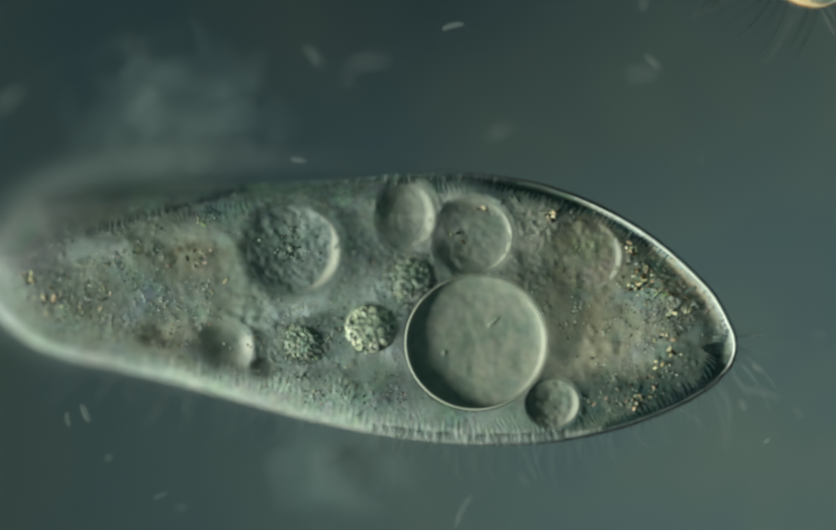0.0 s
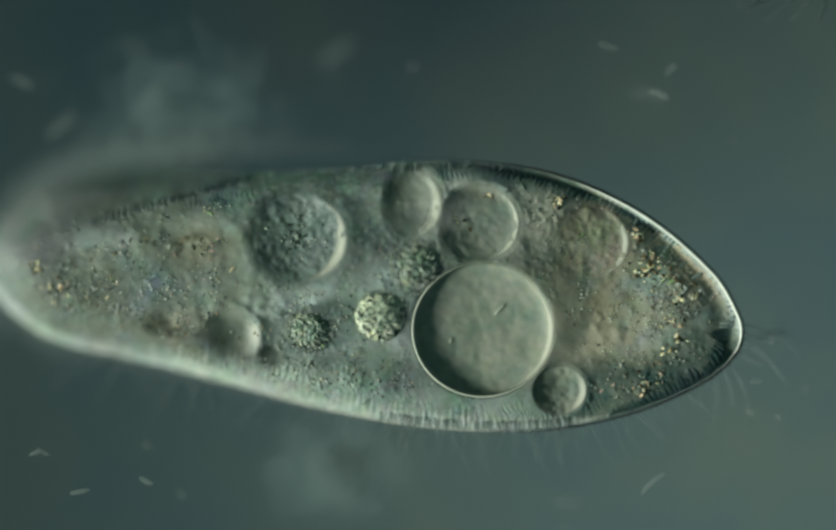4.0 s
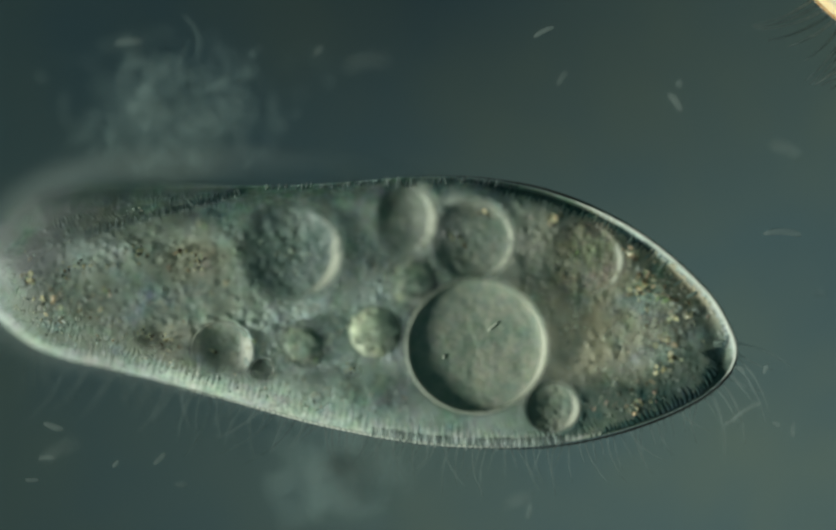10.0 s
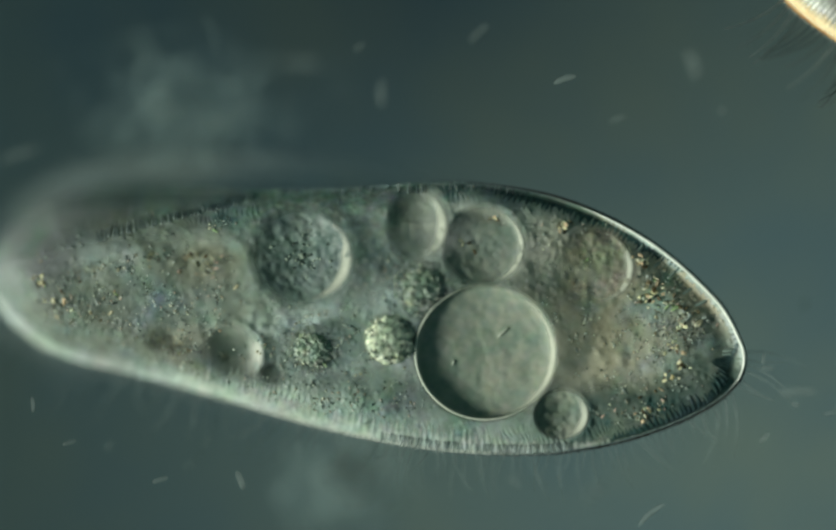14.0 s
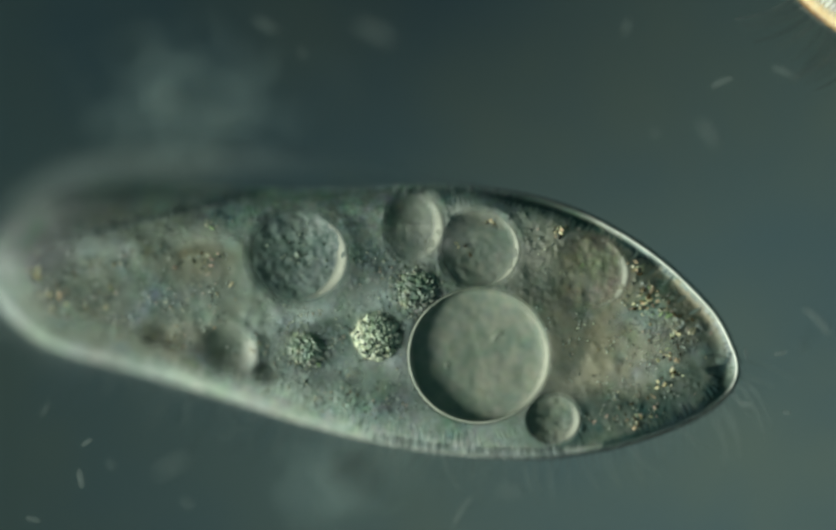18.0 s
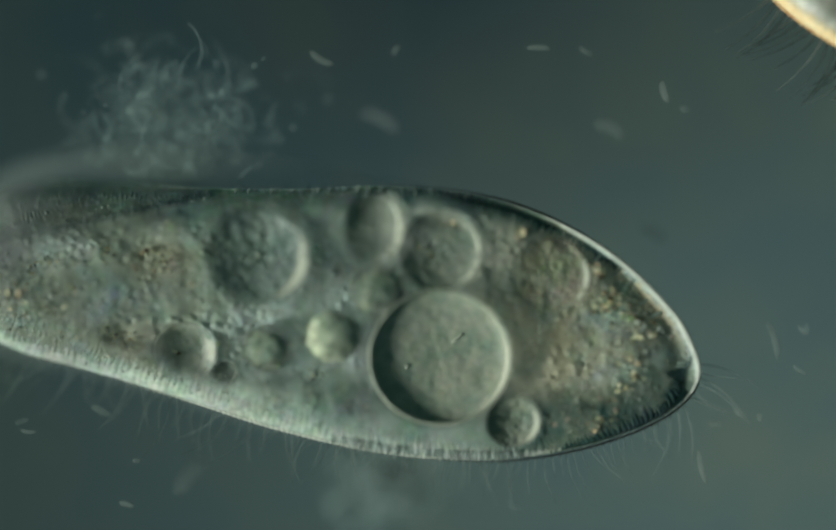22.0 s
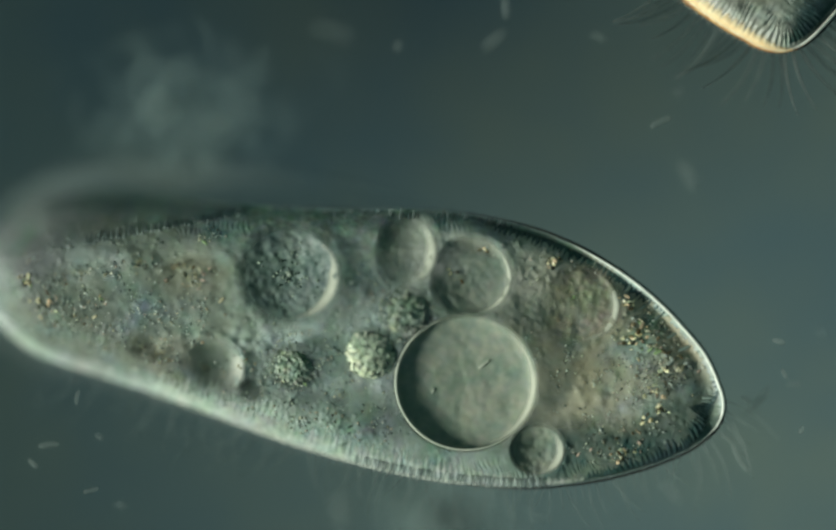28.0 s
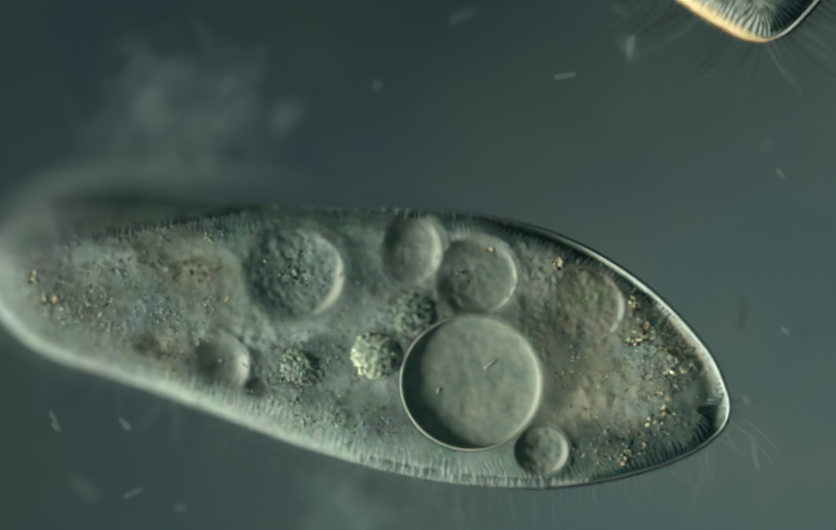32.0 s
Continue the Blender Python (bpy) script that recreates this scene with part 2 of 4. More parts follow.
GRIT = material("grit", (0.50, 0.54, 0.46), 0.3, (0.06, 0.10, 0.08), 200, 60, 0.3, spec=0.4, random_tint=[(1.5, 1.5, 1.4), (0.2, 0.28, 0.25), (0.9, 0.94, 0.86), (0.08, 0.12, 0.11)])
GRANULE = material("granule", (0.58, 0.61, 0.55), 0.4, (0.42, 0.45, 0.40), 200, 60, 0.2, spec=0.4, island=True,
                   random_tint=[(1, 1, 0.95), (0.10, 0.15, 0.14), (0.75, 0.80, 0.74), (0.06, 0.09, 0.08), (0.50, 0.43, 0.32), (0.16, 0.22, 0.20), (0.80, 0.62, 0.54), (0.85, 0.86, 0.7), (0.12, 0.12, 0.09), (0.5, 0.58, 0.56), (0.08, 0.12, 0.12), (0.7, 0.78, 0.76)])
CILIUM = material("cilium", (0.24, 0.28, 0.26), 0.4, (0.16, 0.20, 0.18), 30, 8, 0.0, clear=0.85)
STUB = material("cilium_root", (0.34, 0.40, 0.38), 0.4, (0.22, 0.27, 0.26), 30, 8, 0.0, clear=0.55, random_tint=[(1, 1, 1), (0.45, 0.5, 0.52), (0.85, 0.87, 0.87)])
STRONG_CILIUM = material("strong_cilium", (0.34, 0.39, 0.37), 0.4, (0.24, 0.28, 0.27), 30, 8, 0.0, clear=0.87, random_tint=[(1, 1, 1), (0.25, 0.28, 0.28), (0.9, 0.9, 0.9)])
LONG_CILIUM = material("long_cilium", (0.20, 0.23, 0.21), 0.4, (0.13, 0.15, 0.14), 30, 8, 0.0, clear=0.68, random_tint=[(1, 1, 1), (0.3, 0.33, 0.33), (0.8, 0.8, 0.8), (0.35, 0.38, 0.38)])
FLOC = material("floc", (0.37, 0.48, 0.46), 0.6, (0.23, 0.32, 0.31), 40, 9, 0.2, clear=0.86)
FLANK = material("flank", (0.50, 0.56, 0.52), 0.6, (0.36, 0.42, 0.40), 40, 9, 0.1, clear=0.915, spec=0.05)
GERM = material("bacterium", (0.32, 0.37, 0.34), 0.45, (0.22, 0.26, 0.25), 40, 9, 0.05, clear=0.8, spec=0.2)


# ---- the slide ----
def slide():
    s, z0, z1 = 6.0, -0.42, -0.32
    glass = bpy.data.materials.new("clear_glass")
    glass.use_nodes = True
    see = glass.node_tree.nodes.new("ShaderNodeBsdfTransparent")
    glass.node_tree.links.new(see.outputs[0], glass.node_tree.nodes["Material Output"].inputs["Surface"])
    verts = [(x, y, z) for z in (z0, z1) for x, y in ((-s, -s), (s, -s), (s, s), (-s, s))]
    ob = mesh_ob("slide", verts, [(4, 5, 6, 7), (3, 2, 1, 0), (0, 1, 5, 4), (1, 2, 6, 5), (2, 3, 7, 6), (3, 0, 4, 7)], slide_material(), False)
    ob.data.materials.append(glass)
    for f in list(ob.data.polygons)[1:]:
        f.material_index = 1
    tagged(ob, "smooth dark teal microscope slide lit from below", "slide", kind="structure")


# ---- ciliates ----
def sag(q, edge, soft):
    """The profile of a sunk membrane from its middle (0) to its edge (1), blurred by soft."""
    total, weights = 0, 0
    for k in np.linspace(-2, 2, 9) if soft else (0,):
        g = math.exp(-k * k / 2)
        total, weights = total + g * np.clip(1 - (np.asarray(q, float) + k * soft) ** 2, 0, 1) ** edge, weights + g
    return total / weights


def well(x, y, edge, soft, ridge):
    """The sag of a membrane at x, y (1 at its edge), with a raised lip on one side."""
    q = np.sqrt(np.asarray(x) ** 2 + np.asarray(y) ** 2) + 1e-9
    side = np.clip((np.asarray(x) - 0.12 * np.asarray(y)) / q, 0, 1) ** 0.8
    off = q - 1.0
    return sag(q, edge, soft) - ridge * side * np.exp(-np.where(off < 0, off / (0.07 + 0.7 * soft), off / (0.16 + 1.2 * soft)) ** 2)


class Form:
    """A ciliate's outline and upper relief, in metres from its pivot."""

    def __init__(self, stations, ends, lift, dents, seed, relief=(0.027, 0.07), fold=None, lip=(9.0, 0.2, 0.0), hump=None, large=True, waves=1.0):
        self.x0, self.x1 = ends
        xs = np.array([s[0] for s in stations])
        self.xs, self.mid = xs, np.array([(s[1] + s[2]) / 2 for s in stations])
        self.half = np.array([(s[1] - s[2]) / 2 for s in stations])
        # widths are kept relative to an ellipse, so that both ends close round
        self.rel = self.half / self.ellipse(xs)
        self.lift, self.dents, self.relief, self.grains = lift, dents, relief, []
        self.fold, self.lip, self.hump, self.large, self.waves = fold, lip, hump, large, waves
        self.n1, self.n2, self.n3 = lattice(seed), lattice(seed + 1), lattice(seed + 2)
        u = np.linspace(0, 2 * math.pi, 361)[:-1]
        x = (self.x0 + self.x1) / 2 + (self.x1 - self.x0) / 2 * np.cos(u)
        top, low = self.edges(x)
        self.rim = np.stack([x, np.where(np.sin(u) >= 0, top, low)], 1)

    def ellipse(self, x):
        c, r = (self.x0 + self.x1) / 2, (self.x1 - self.x0) / 2
        return np.maximum(1 - ((np.asarray(x) - c) / r) ** 2, 0) ** 0.5

    def smooth(self, x, ys):
        """Cubic Hermite through the stations."""
        xs = self.xs
        m = np.gradient(ys, xs)
        x = np.clip(x, xs[0], xs[-1])
        i = np.clip(np.searchsorted(xs, x) - 1, 0, len(xs) - 2)
        h = xs[i + 1] - xs[i]
        t = (x - xs[i]) / h
        return ((2 * t**3 - 3 * t**2 + 1) * ys[i] + (t**3 - 2 * t**2 + t) * h * m[i]
                + (-2 * t**3 + 3 * t**2) * ys[i + 1] + (t**3 - t**2) * h * m[i + 1])

    def edges(self, x):
        half = self.smooth(x, self.rel) * self.ellipse(x)
        mid = self.smooth(x, self.mid)
        return mid + half, mid - half

    def inside(self, x, y):
        """Distance from the outline, the length along it, and the way out of the cell there."""
        x, y = np.asarray(x, float), np.asarray(y, float)
        d, along, out_x, out_y = np.full(x.shape, 9.0), np.zeros(x.shape), np.zeros(x.shape), np.zeros(x.shape)
        a, b, total = self.rim, np.roll(self.rim, -1, 0), 0.0
        for (ax, ay), (bx, by) in zip(a, b):
            ex, ey = bx - ax, by - ay
            length = math.hypot(ex, ey)
            t = np.clip(((x - ax) * ex + (y - ay) * ey) / (length * length + 1e-12), 0, 1)
            r = (x - ax - t * ex) ** 2 + (y - ay - t * ey) ** 2
            near = r < d
            d, along = np.where(near, r, d), np.where(near, total + t * length, along)
            out_x, out_y = np.where(near, ey / length, out_x), np.where(near, -ex / length, out_y)
            total += length
        return np.sqrt(d), along, out_x, out_y

    def tilt(self, x):
        """The end that is bent down, away from the objective."""
        start, length, rise = self.lift
        return rise * np.clip((start - np.asarray(x)) / length, 0, 1.6) ** 1.4

    def drop(self, x):
        """How much deeper the edge of the far end lies."""
        return self.relief[0] * 2.0 * np.clip((self.lift[0] + 0.3 - np.asarray(x)) / 0.5, 0, 1) * self.large

    def shoulder(self, x, y):
        """The fall of the far flank, from a line along the back of the cell."""
        if not self.fold:
            return np.zeros(np.shape(x))
        (ax, ay), (bx, by), steep = self.fold
        length = math.hypot(bx - ax, by - ay)
        off = ((np.asarray(y) - ay) * (bx - ax) - (np.asarray(x) - ax) * (by - ay)) / length
        return -steep * (np.sqrt(off * off + 0.0012) + off - 0.0346) / 2 * (off > -0.3)

    def height(self, x, y, rough=1.0, dented=True):
        x, y = np.asarray(x, float), np.asarray(y, float)
        d, along, out_x, out_y = self.inside(x, y)
        large = self.large
        far = np.clip((self.lift[0] + 0.3 - x) / 0.5, 0, 1)
        start, length, deep = self.lip
        fore = np.clip((x - start) / length, 0, 1)
        # the back falls off more steeply than the belly
        back = np.clip((out_y - 0.2) / 0.5, 0, 1) * (1 - far) * large
        w = self.relief[1] * (1 + 0.9 * far) * (1 - 0.35 * back)
        q = np.clip((d - 0.002) / w, 0, 1)
        lipped = fore * np.clip((out_x + 0.1) / 0.5, 0, 1) * np.clip((out_y + 0.6) / 0.4, 0, 1) * large
        z = 0.033 - (self.relief[0] * (1 + 0.35 * far * (not large)) + self.drop(x)) * (1 - q) ** 2.1 * (1 - 0.85 * lipped)
        if large:
            # a furrow inside the raised rim of the fore end, wider round the tip
            c = 0.009 + 0.016 * np.clip((out_x - 0.4) / 0.5, 0, 1)
            z = z - deep * lipped * np.exp(-np.where(d < c, (d - c) / (0.75 * c), (d - c) / 0.024) ** 2)
        else:
            z = z + deep * fore * (1.7 * np.exp(-((d - 0.005) / 0.018) ** 2) - 0.55 * np.exp(-((d - 0.055) / 0.022) ** 2))
        if self.hump:
            hx, hy, rx, ry, rise = self.hump
            z = z + rise * np.exp(-((x - hx) / rx) ** 2 - ((y - hy) / ry) ** 2) * np.clip((d - 0.004) / 0.07, 0, 1)
        sunk, calm = np.zeros_like(z), np.ones_like(z)
        for cx, cy, rx, ry, depth, edge, soft, ridge in self.dents:
            u, v = (x - cx) / rx, (y - cy) / ry
            q = np.sqrt(u * u + v * v)
            dent = depth * well(u, v, edge, soft, ridge) + 0.0035 * np.clip((1.03 + 1.6 * soft - q) / (0.1 + soft), 0, 1)
            sunk = np.where(np.abs(dent) > np.abs(sunk), dent, sunk)
            calm = np.minimum(calm, np.clip((q - 0.75) / 0.35, 0.5 if soft > 0.13 else 0, 1))
        if dented:
            z = z - sunk
        zone = np.clip((d - 0.012) / 0.05, 0, 1)
        z = z + self.waves * zone * calm * (0.0045 * self.n2(x, y, 0.07) + 0.0016 * self.n3(x, y, 0.031))
        if rough:
            patch = 0.25 + 1.1 * np.clip(self.n3(x, y, 0.13) + 0.2, 0, 1)
            z = z + rough * zone * calm * (patch * (0.0006 * self.n1(x, y, 0.013) + 0.0013 * self.n2(x, y, 0.0068)) + 0.0007 * self.n1(y, x, 0.019))
            # rows of fine rods under the skin, packed side by side
            deep = 0.06 + 0.035 * far
            band = np.clip(d / 0.012, 0, 1) * np.clip((deep - d) / 0.03, 0, 1) * calm * (1 - 0.5 * np.clip(out_y * 2, 0, 1))
            wave = np.sin(2 * math.pi * (along / 0.0094 + 2.2 * self.n1(x, y, 0.036) + d / 0.03)) * np.clip(1.6 * self.n2(x, y, 0.028) + 0.55, 0.1, 1)
            rows = 0.6 + 0.4 * np.cos(2 * math.pi * (d / 0.021 + 0.5 * self.n2(x, y, 0.04)))
            if not large:
                band = np.clip((d - 0.006) / 0.012, 0, 1) * np.clip((0.085 + 0.03 * self.n1(x, y, 0.02) - d) / 0.02, 0, 1)
                wave = np.sin(2 * math.pi * (along / 0.011 + 1.5 * self.n1(x, y, 0.05))) + 0.8 * self.n2(along, d * 0.2, 0.011)
                rows = 1.0
            z = z + rough * (0.0014 if large else 0.0021) * (1 - 0.6 * fore * large) * band * wave * rows * (0.5 + 0.5 * np.clip(self.n3(y, x, 0.06) + 0.6, 0, 1.4))
        return z + self.tilt(x) + np.minimum(self.shoulder(x, y), 0)


def body_mesh(form, nx, nv, mat, windows=(), belly=True):
    u = (1 - np.cos(np.linspace(0.004, math.pi - 0.004, nx))) / 2
    x = form.x0 + (form.x1 - form.x0) * (0.35 * u + 0.65 * np.linspace(0.0003, 0.9997, nx))
    k = np.linspace(-1, 1, nv)
    v = 0.6 * k + 0.4 * np.sin(k * math.pi / 2)
    top, low = form.edges(x)
    X = np.repeat(x[:, None], nv, 1)
    Y = (top + low)[:, None] / 2 + (top - low)[:, None] / 2 * v[None, :]
    Z = form.height(X, Y)
    for px, py, r, h in form.grains:
        i0, i1 = np.searchsorted(x, (px - r, px + r))
        yt, yb = top[min(i0, nx - 1)], low[min(i0, nx - 1)]
        c = (py - (yt + yb) / 2) / max((yt - yb) / 2, 1e-6)
        dv = r * 1.5 / max((yt - yb) / 2, 1e-6)
        j0, j1 = np.searchsorted(v, (c - dv, c + dv))
        q = ((X[i0:i1, j0:j1] - px) ** 2 + (Y[i0:i1, j0:j1] - py) ** 2) / (r * r)
        Z[i0:i1, j0:j1] += h * np.clip(1 - q, 0, 1) ** 1.3
    verts = np.stack([X, Y, Z], 2).reshape(-1, 3)
    # the belly, plain and round
    wide = np.maximum(top - low, 0)[:, None] / 2
    B = 0.028 - form.relief[0] - form.drop(X) + form.tilt(X) + np.minimum(form.shoulder(X, Y), 0) - 0.26 * np.clip(wide / 0.22, 0, 1) ** 0.8 * np.sqrt(np.clip(1 - v[None, :] ** 2, 0, 1))
    B = np.maximum(B, -0.295)
    step_x, step_v = max(nx // 90, 1), max(nv // 30, 1)
    ix, iv = np.unique(np.append(np.arange(0, nx, step_x), nx - 1)), np.unique(np.append(np.arange(0, nv, step_v), nv - 1))
    low_v = np.stack([X, Y, B], 2)[np.ix_(ix, iv)].reshape(-1, 3)

    def quads(a, b, base, flip):
        i, j = np.meshgrid(np.arange(a - 1), np.arange(b - 1), indexing="ij")
        p = (i * b + j).ravel() + base
        f = np.stack([p, p + b, p + b + 1, p + 1], 1)
        return f[:, ::-1] if flip else f
    # the back is thin over the middle of the cell, and thinner still over some vacuoles
    veil = 1 - 0.55 * np.clip((form.inside(X, Y)[0] - 0.045) / 0.06, 0, 1)
    for cx, cy, rx, ry in windows:
        veil = veil * (1 - 0.75 * np.clip(1.7 - np.sqrt(((X - cx) / rx) ** 2 + ((Y - cy) / ry) ** 2), 0, 1))
    veil = veil.ravel()
    faces = quads(nx, nv, 0, False)
    if belly:
        faces = np.vstack([faces, quads(len(ix), len(iv), len(verts), True)])
        verts, veil = np.vstack([verts, low_v]), np.append(veil, np.ones(len(low_v)))
    me = bpy.data.meshes.new("body")
    me.vertices.add(len(verts))
    me.vertices.foreach_set("co", verts.ravel())
    me.loops.add(faces.size)
    me.loops.foreach_set("vertex_index", faces.ravel().astype(np.int32))
    me.polygons.add(len(faces))
    me.polygons.foreach_set("loop_start", np.arange(0, faces.size, 4, dtype=np.int32))
    me.polygons.foreach_set("use_smooth", np.ones(len(faces), dtype=bool))
    me.materials.append(mat)
    me.update(calc_edges=True)
    if windows:
        me.attributes.new("veil", "FLOAT", "POINT").data.foreach_set("value", veil.astype(np.float32))
    me.validate()
    return me


def bowl(form, cx, cy, rx, ry, depth, edge, mat, seed, rough=0.0, soft=0.0, ridge=0.3, dense=1.0):
    """A sunk membrane, open to the objective, that follows the relief round it."""
    n, rings = 128, 52
    noise_a = lattice(seed)
    q = (1.03 + 1.6 * soft) * np.sin(np.arange(rings + 1) / rings * math.pi / 2)[:, None]
    w = (2 * math.pi * np.arange(n) / n)[None, :]
    # no membrane is quite round
    wry = 1 + 0.022 * np.sin(2 * w + seed) + 0.012 * np.sin(3 * w + 2.1 * seed)
    x, y = rx * q * np.cos(w) * (wry if soft > 0.05 else 1), ry * q * np.sin(w) * (wry if soft > 0.05 else 1)
    within = np.clip((1 + soft - q) * 5, 0, 1)
    z = form.height(cx + x, cy + y, 0, False) - depth * well(q * np.cos(w), q * np.sin(w), edge, soft, ridge) + rough * within * (noise_a(x + 0.31, y, 0.017) + 0.9 * noise_a(x, y + 0.57, 0.0085)) + 0.002 * np.clip((1 - q) * 3, 0, 1) * noise_a(x, y + 0.2, 0.05)
    verts = np.stack([x, y, z], 2).reshape(-1, 3)
    faces = []
    for r in range(rings):
        for k in range(n):
            a, b = r * n + k, r * n + (k + 1) % n
            faces.append((a, a + n, b + n, b))
    veil = np.repeat(dense * np.clip((1.03 + 1.6 * soft - q) / (0.05 + 2.2 * soft), 0, 1), n, 1)
    return mesh_of("vacuole", verts, faces, mat, veil)


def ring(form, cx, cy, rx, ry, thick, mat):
    """The bright edge line of a membrane, put in as a pale tube on the side away from its lip."""
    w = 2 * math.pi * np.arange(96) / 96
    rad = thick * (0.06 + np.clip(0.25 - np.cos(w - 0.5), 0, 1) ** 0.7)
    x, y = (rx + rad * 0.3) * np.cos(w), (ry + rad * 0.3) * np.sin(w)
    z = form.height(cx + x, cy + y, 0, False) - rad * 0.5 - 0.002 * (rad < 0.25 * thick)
    return mesh_of("rim", *tube([Vector(p) for p in zip(x, y, z)], list(rad), 8, True), mat)


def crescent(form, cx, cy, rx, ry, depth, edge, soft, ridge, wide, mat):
    """The light on the turned-up membrane, put in as a pale lune, thin at its edges."""
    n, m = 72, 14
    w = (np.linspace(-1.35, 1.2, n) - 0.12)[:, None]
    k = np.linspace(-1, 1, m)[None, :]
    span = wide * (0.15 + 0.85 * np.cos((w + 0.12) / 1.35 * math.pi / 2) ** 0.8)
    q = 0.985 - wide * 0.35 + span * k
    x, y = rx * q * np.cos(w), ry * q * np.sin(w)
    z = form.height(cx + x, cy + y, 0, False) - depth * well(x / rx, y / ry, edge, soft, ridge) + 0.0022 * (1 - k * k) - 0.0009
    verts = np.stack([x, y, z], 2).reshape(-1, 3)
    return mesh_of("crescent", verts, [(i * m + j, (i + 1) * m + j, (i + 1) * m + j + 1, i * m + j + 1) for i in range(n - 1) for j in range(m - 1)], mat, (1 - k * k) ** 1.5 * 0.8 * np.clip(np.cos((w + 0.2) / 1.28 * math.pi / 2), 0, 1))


def pebble(seed, mat, flat=0.8):
    """A small uneven lump about one unit across."""
    rnd = random.Random(seed)
    bm = bmesh.new()
    bmesh.ops.create_icosphere(bm, subdivisions=1, radius=0.5)
    for v in bm.verts:
        v.co *= rnd.uniform(0.75, 1.2)
        v.co.z *= flat
    me = bpy.data.meshes.new("lump")
    bm.to_mesh(me)
    bm.free()
    me.materials.append(mat)
    return me


def rod_mesh(name, length, radius, mat, bend=0.0, taper=0.6):
    pts, rad = [], []
    for k in range(7):
        s = k / 6 - 0.5
        pts.append(Vector((length * s, bend * (0.25 - s * s) * 4, 0)))
        rad.append(radius * max(math.sqrt(max(1 - (abs(2 * s)) ** 4, 0)), taper * 0.5))
    return mesh_of(name, *tube(pts, rad, 6), mat)


def hair_mesh(length, radius, bend, mat):
    pts = [Vector((length * k / 6, bend * (k / 6) ** 2, 0)) for k in range(7)]
    return mesh_of("cilium", *tube(pts, [radius * (1 - 0.75 * k / 6) for k in range(7)], 4), mat)


def even_rim(form, step):
    """Rim places at even steps of length."""
    r = form.rim
    seg = np.linalg.norm(np.roll(r, -1, 0) - r, axis=1)
    total = np.concatenate([[0], np.cumsum(seg)])
    out = []
    for s in np.arange(0, total[-1], step):
        i = int(np.searchsorted(total, s, side="right") - 1) % len(r)
        f = (s - total[i]) / max(seg[i], 1e-9)
        a, b = r[i], r[(i + 1) % len(r)]
        p = a + (b - a) * f
        d = Vector((b[0] - a[0], b[1] - a[1], 0)).normalized()
        out.append((Vector((p[0], p[1], float(form.tilt(p[0]) - form.drop(p[0]) + min(form.shoulder(p[0], p[1]), 0)))), Vector((d.y, -d.x, 0))))
    return out


HAIRS = [hair_mesh(l, 0.0022, b, CILIUM) for l, b in ((0.075, 0.02), (0.06, -0.018), (0.09, 0.035), (0.05, 0.0))]
LONG_HAIRS = [hair_mesh(l, 0.004, b, LONG_CILIUM) for l, b in ((0.12, 0.028), (0.10, -0.026), (0.135, 0.036), (0.125, -0.034))]
STRONG_HAIRS = [hair_mesh(l, 0.003, b, STRONG_CILIUM) for l, b in ((0.10, -0.035), (0.085, -0.02), (0.12, -0.05), (0.08, 0.015))]
STUBS = [hair_mesh(l, 0.0034, b, STUB) for l, b in ((0.022, 0.003), (0.026, -0.003), (0.018, 0.0))]
RODS = [rod_mesh("trichocyst", l, 0.0036, ROD) for l in (0.034, 0.042, 0.028)]
PLATES = [pebble(k, BRIGHT_CRYSTAL if k < 4 else DARK_SHARD, 0.6) for k in range(6)]
LUMPS = [pebble(k, CRYSTAL, 0.7) for k in range(6)]
GRITS = [pebble(k, GRIT, 0.7) for k in range(6)]


MOVING = {}


def turn_to(d):
    return Matrix.Rotation(math.atan2(d.y, d.x), 4, "Z")


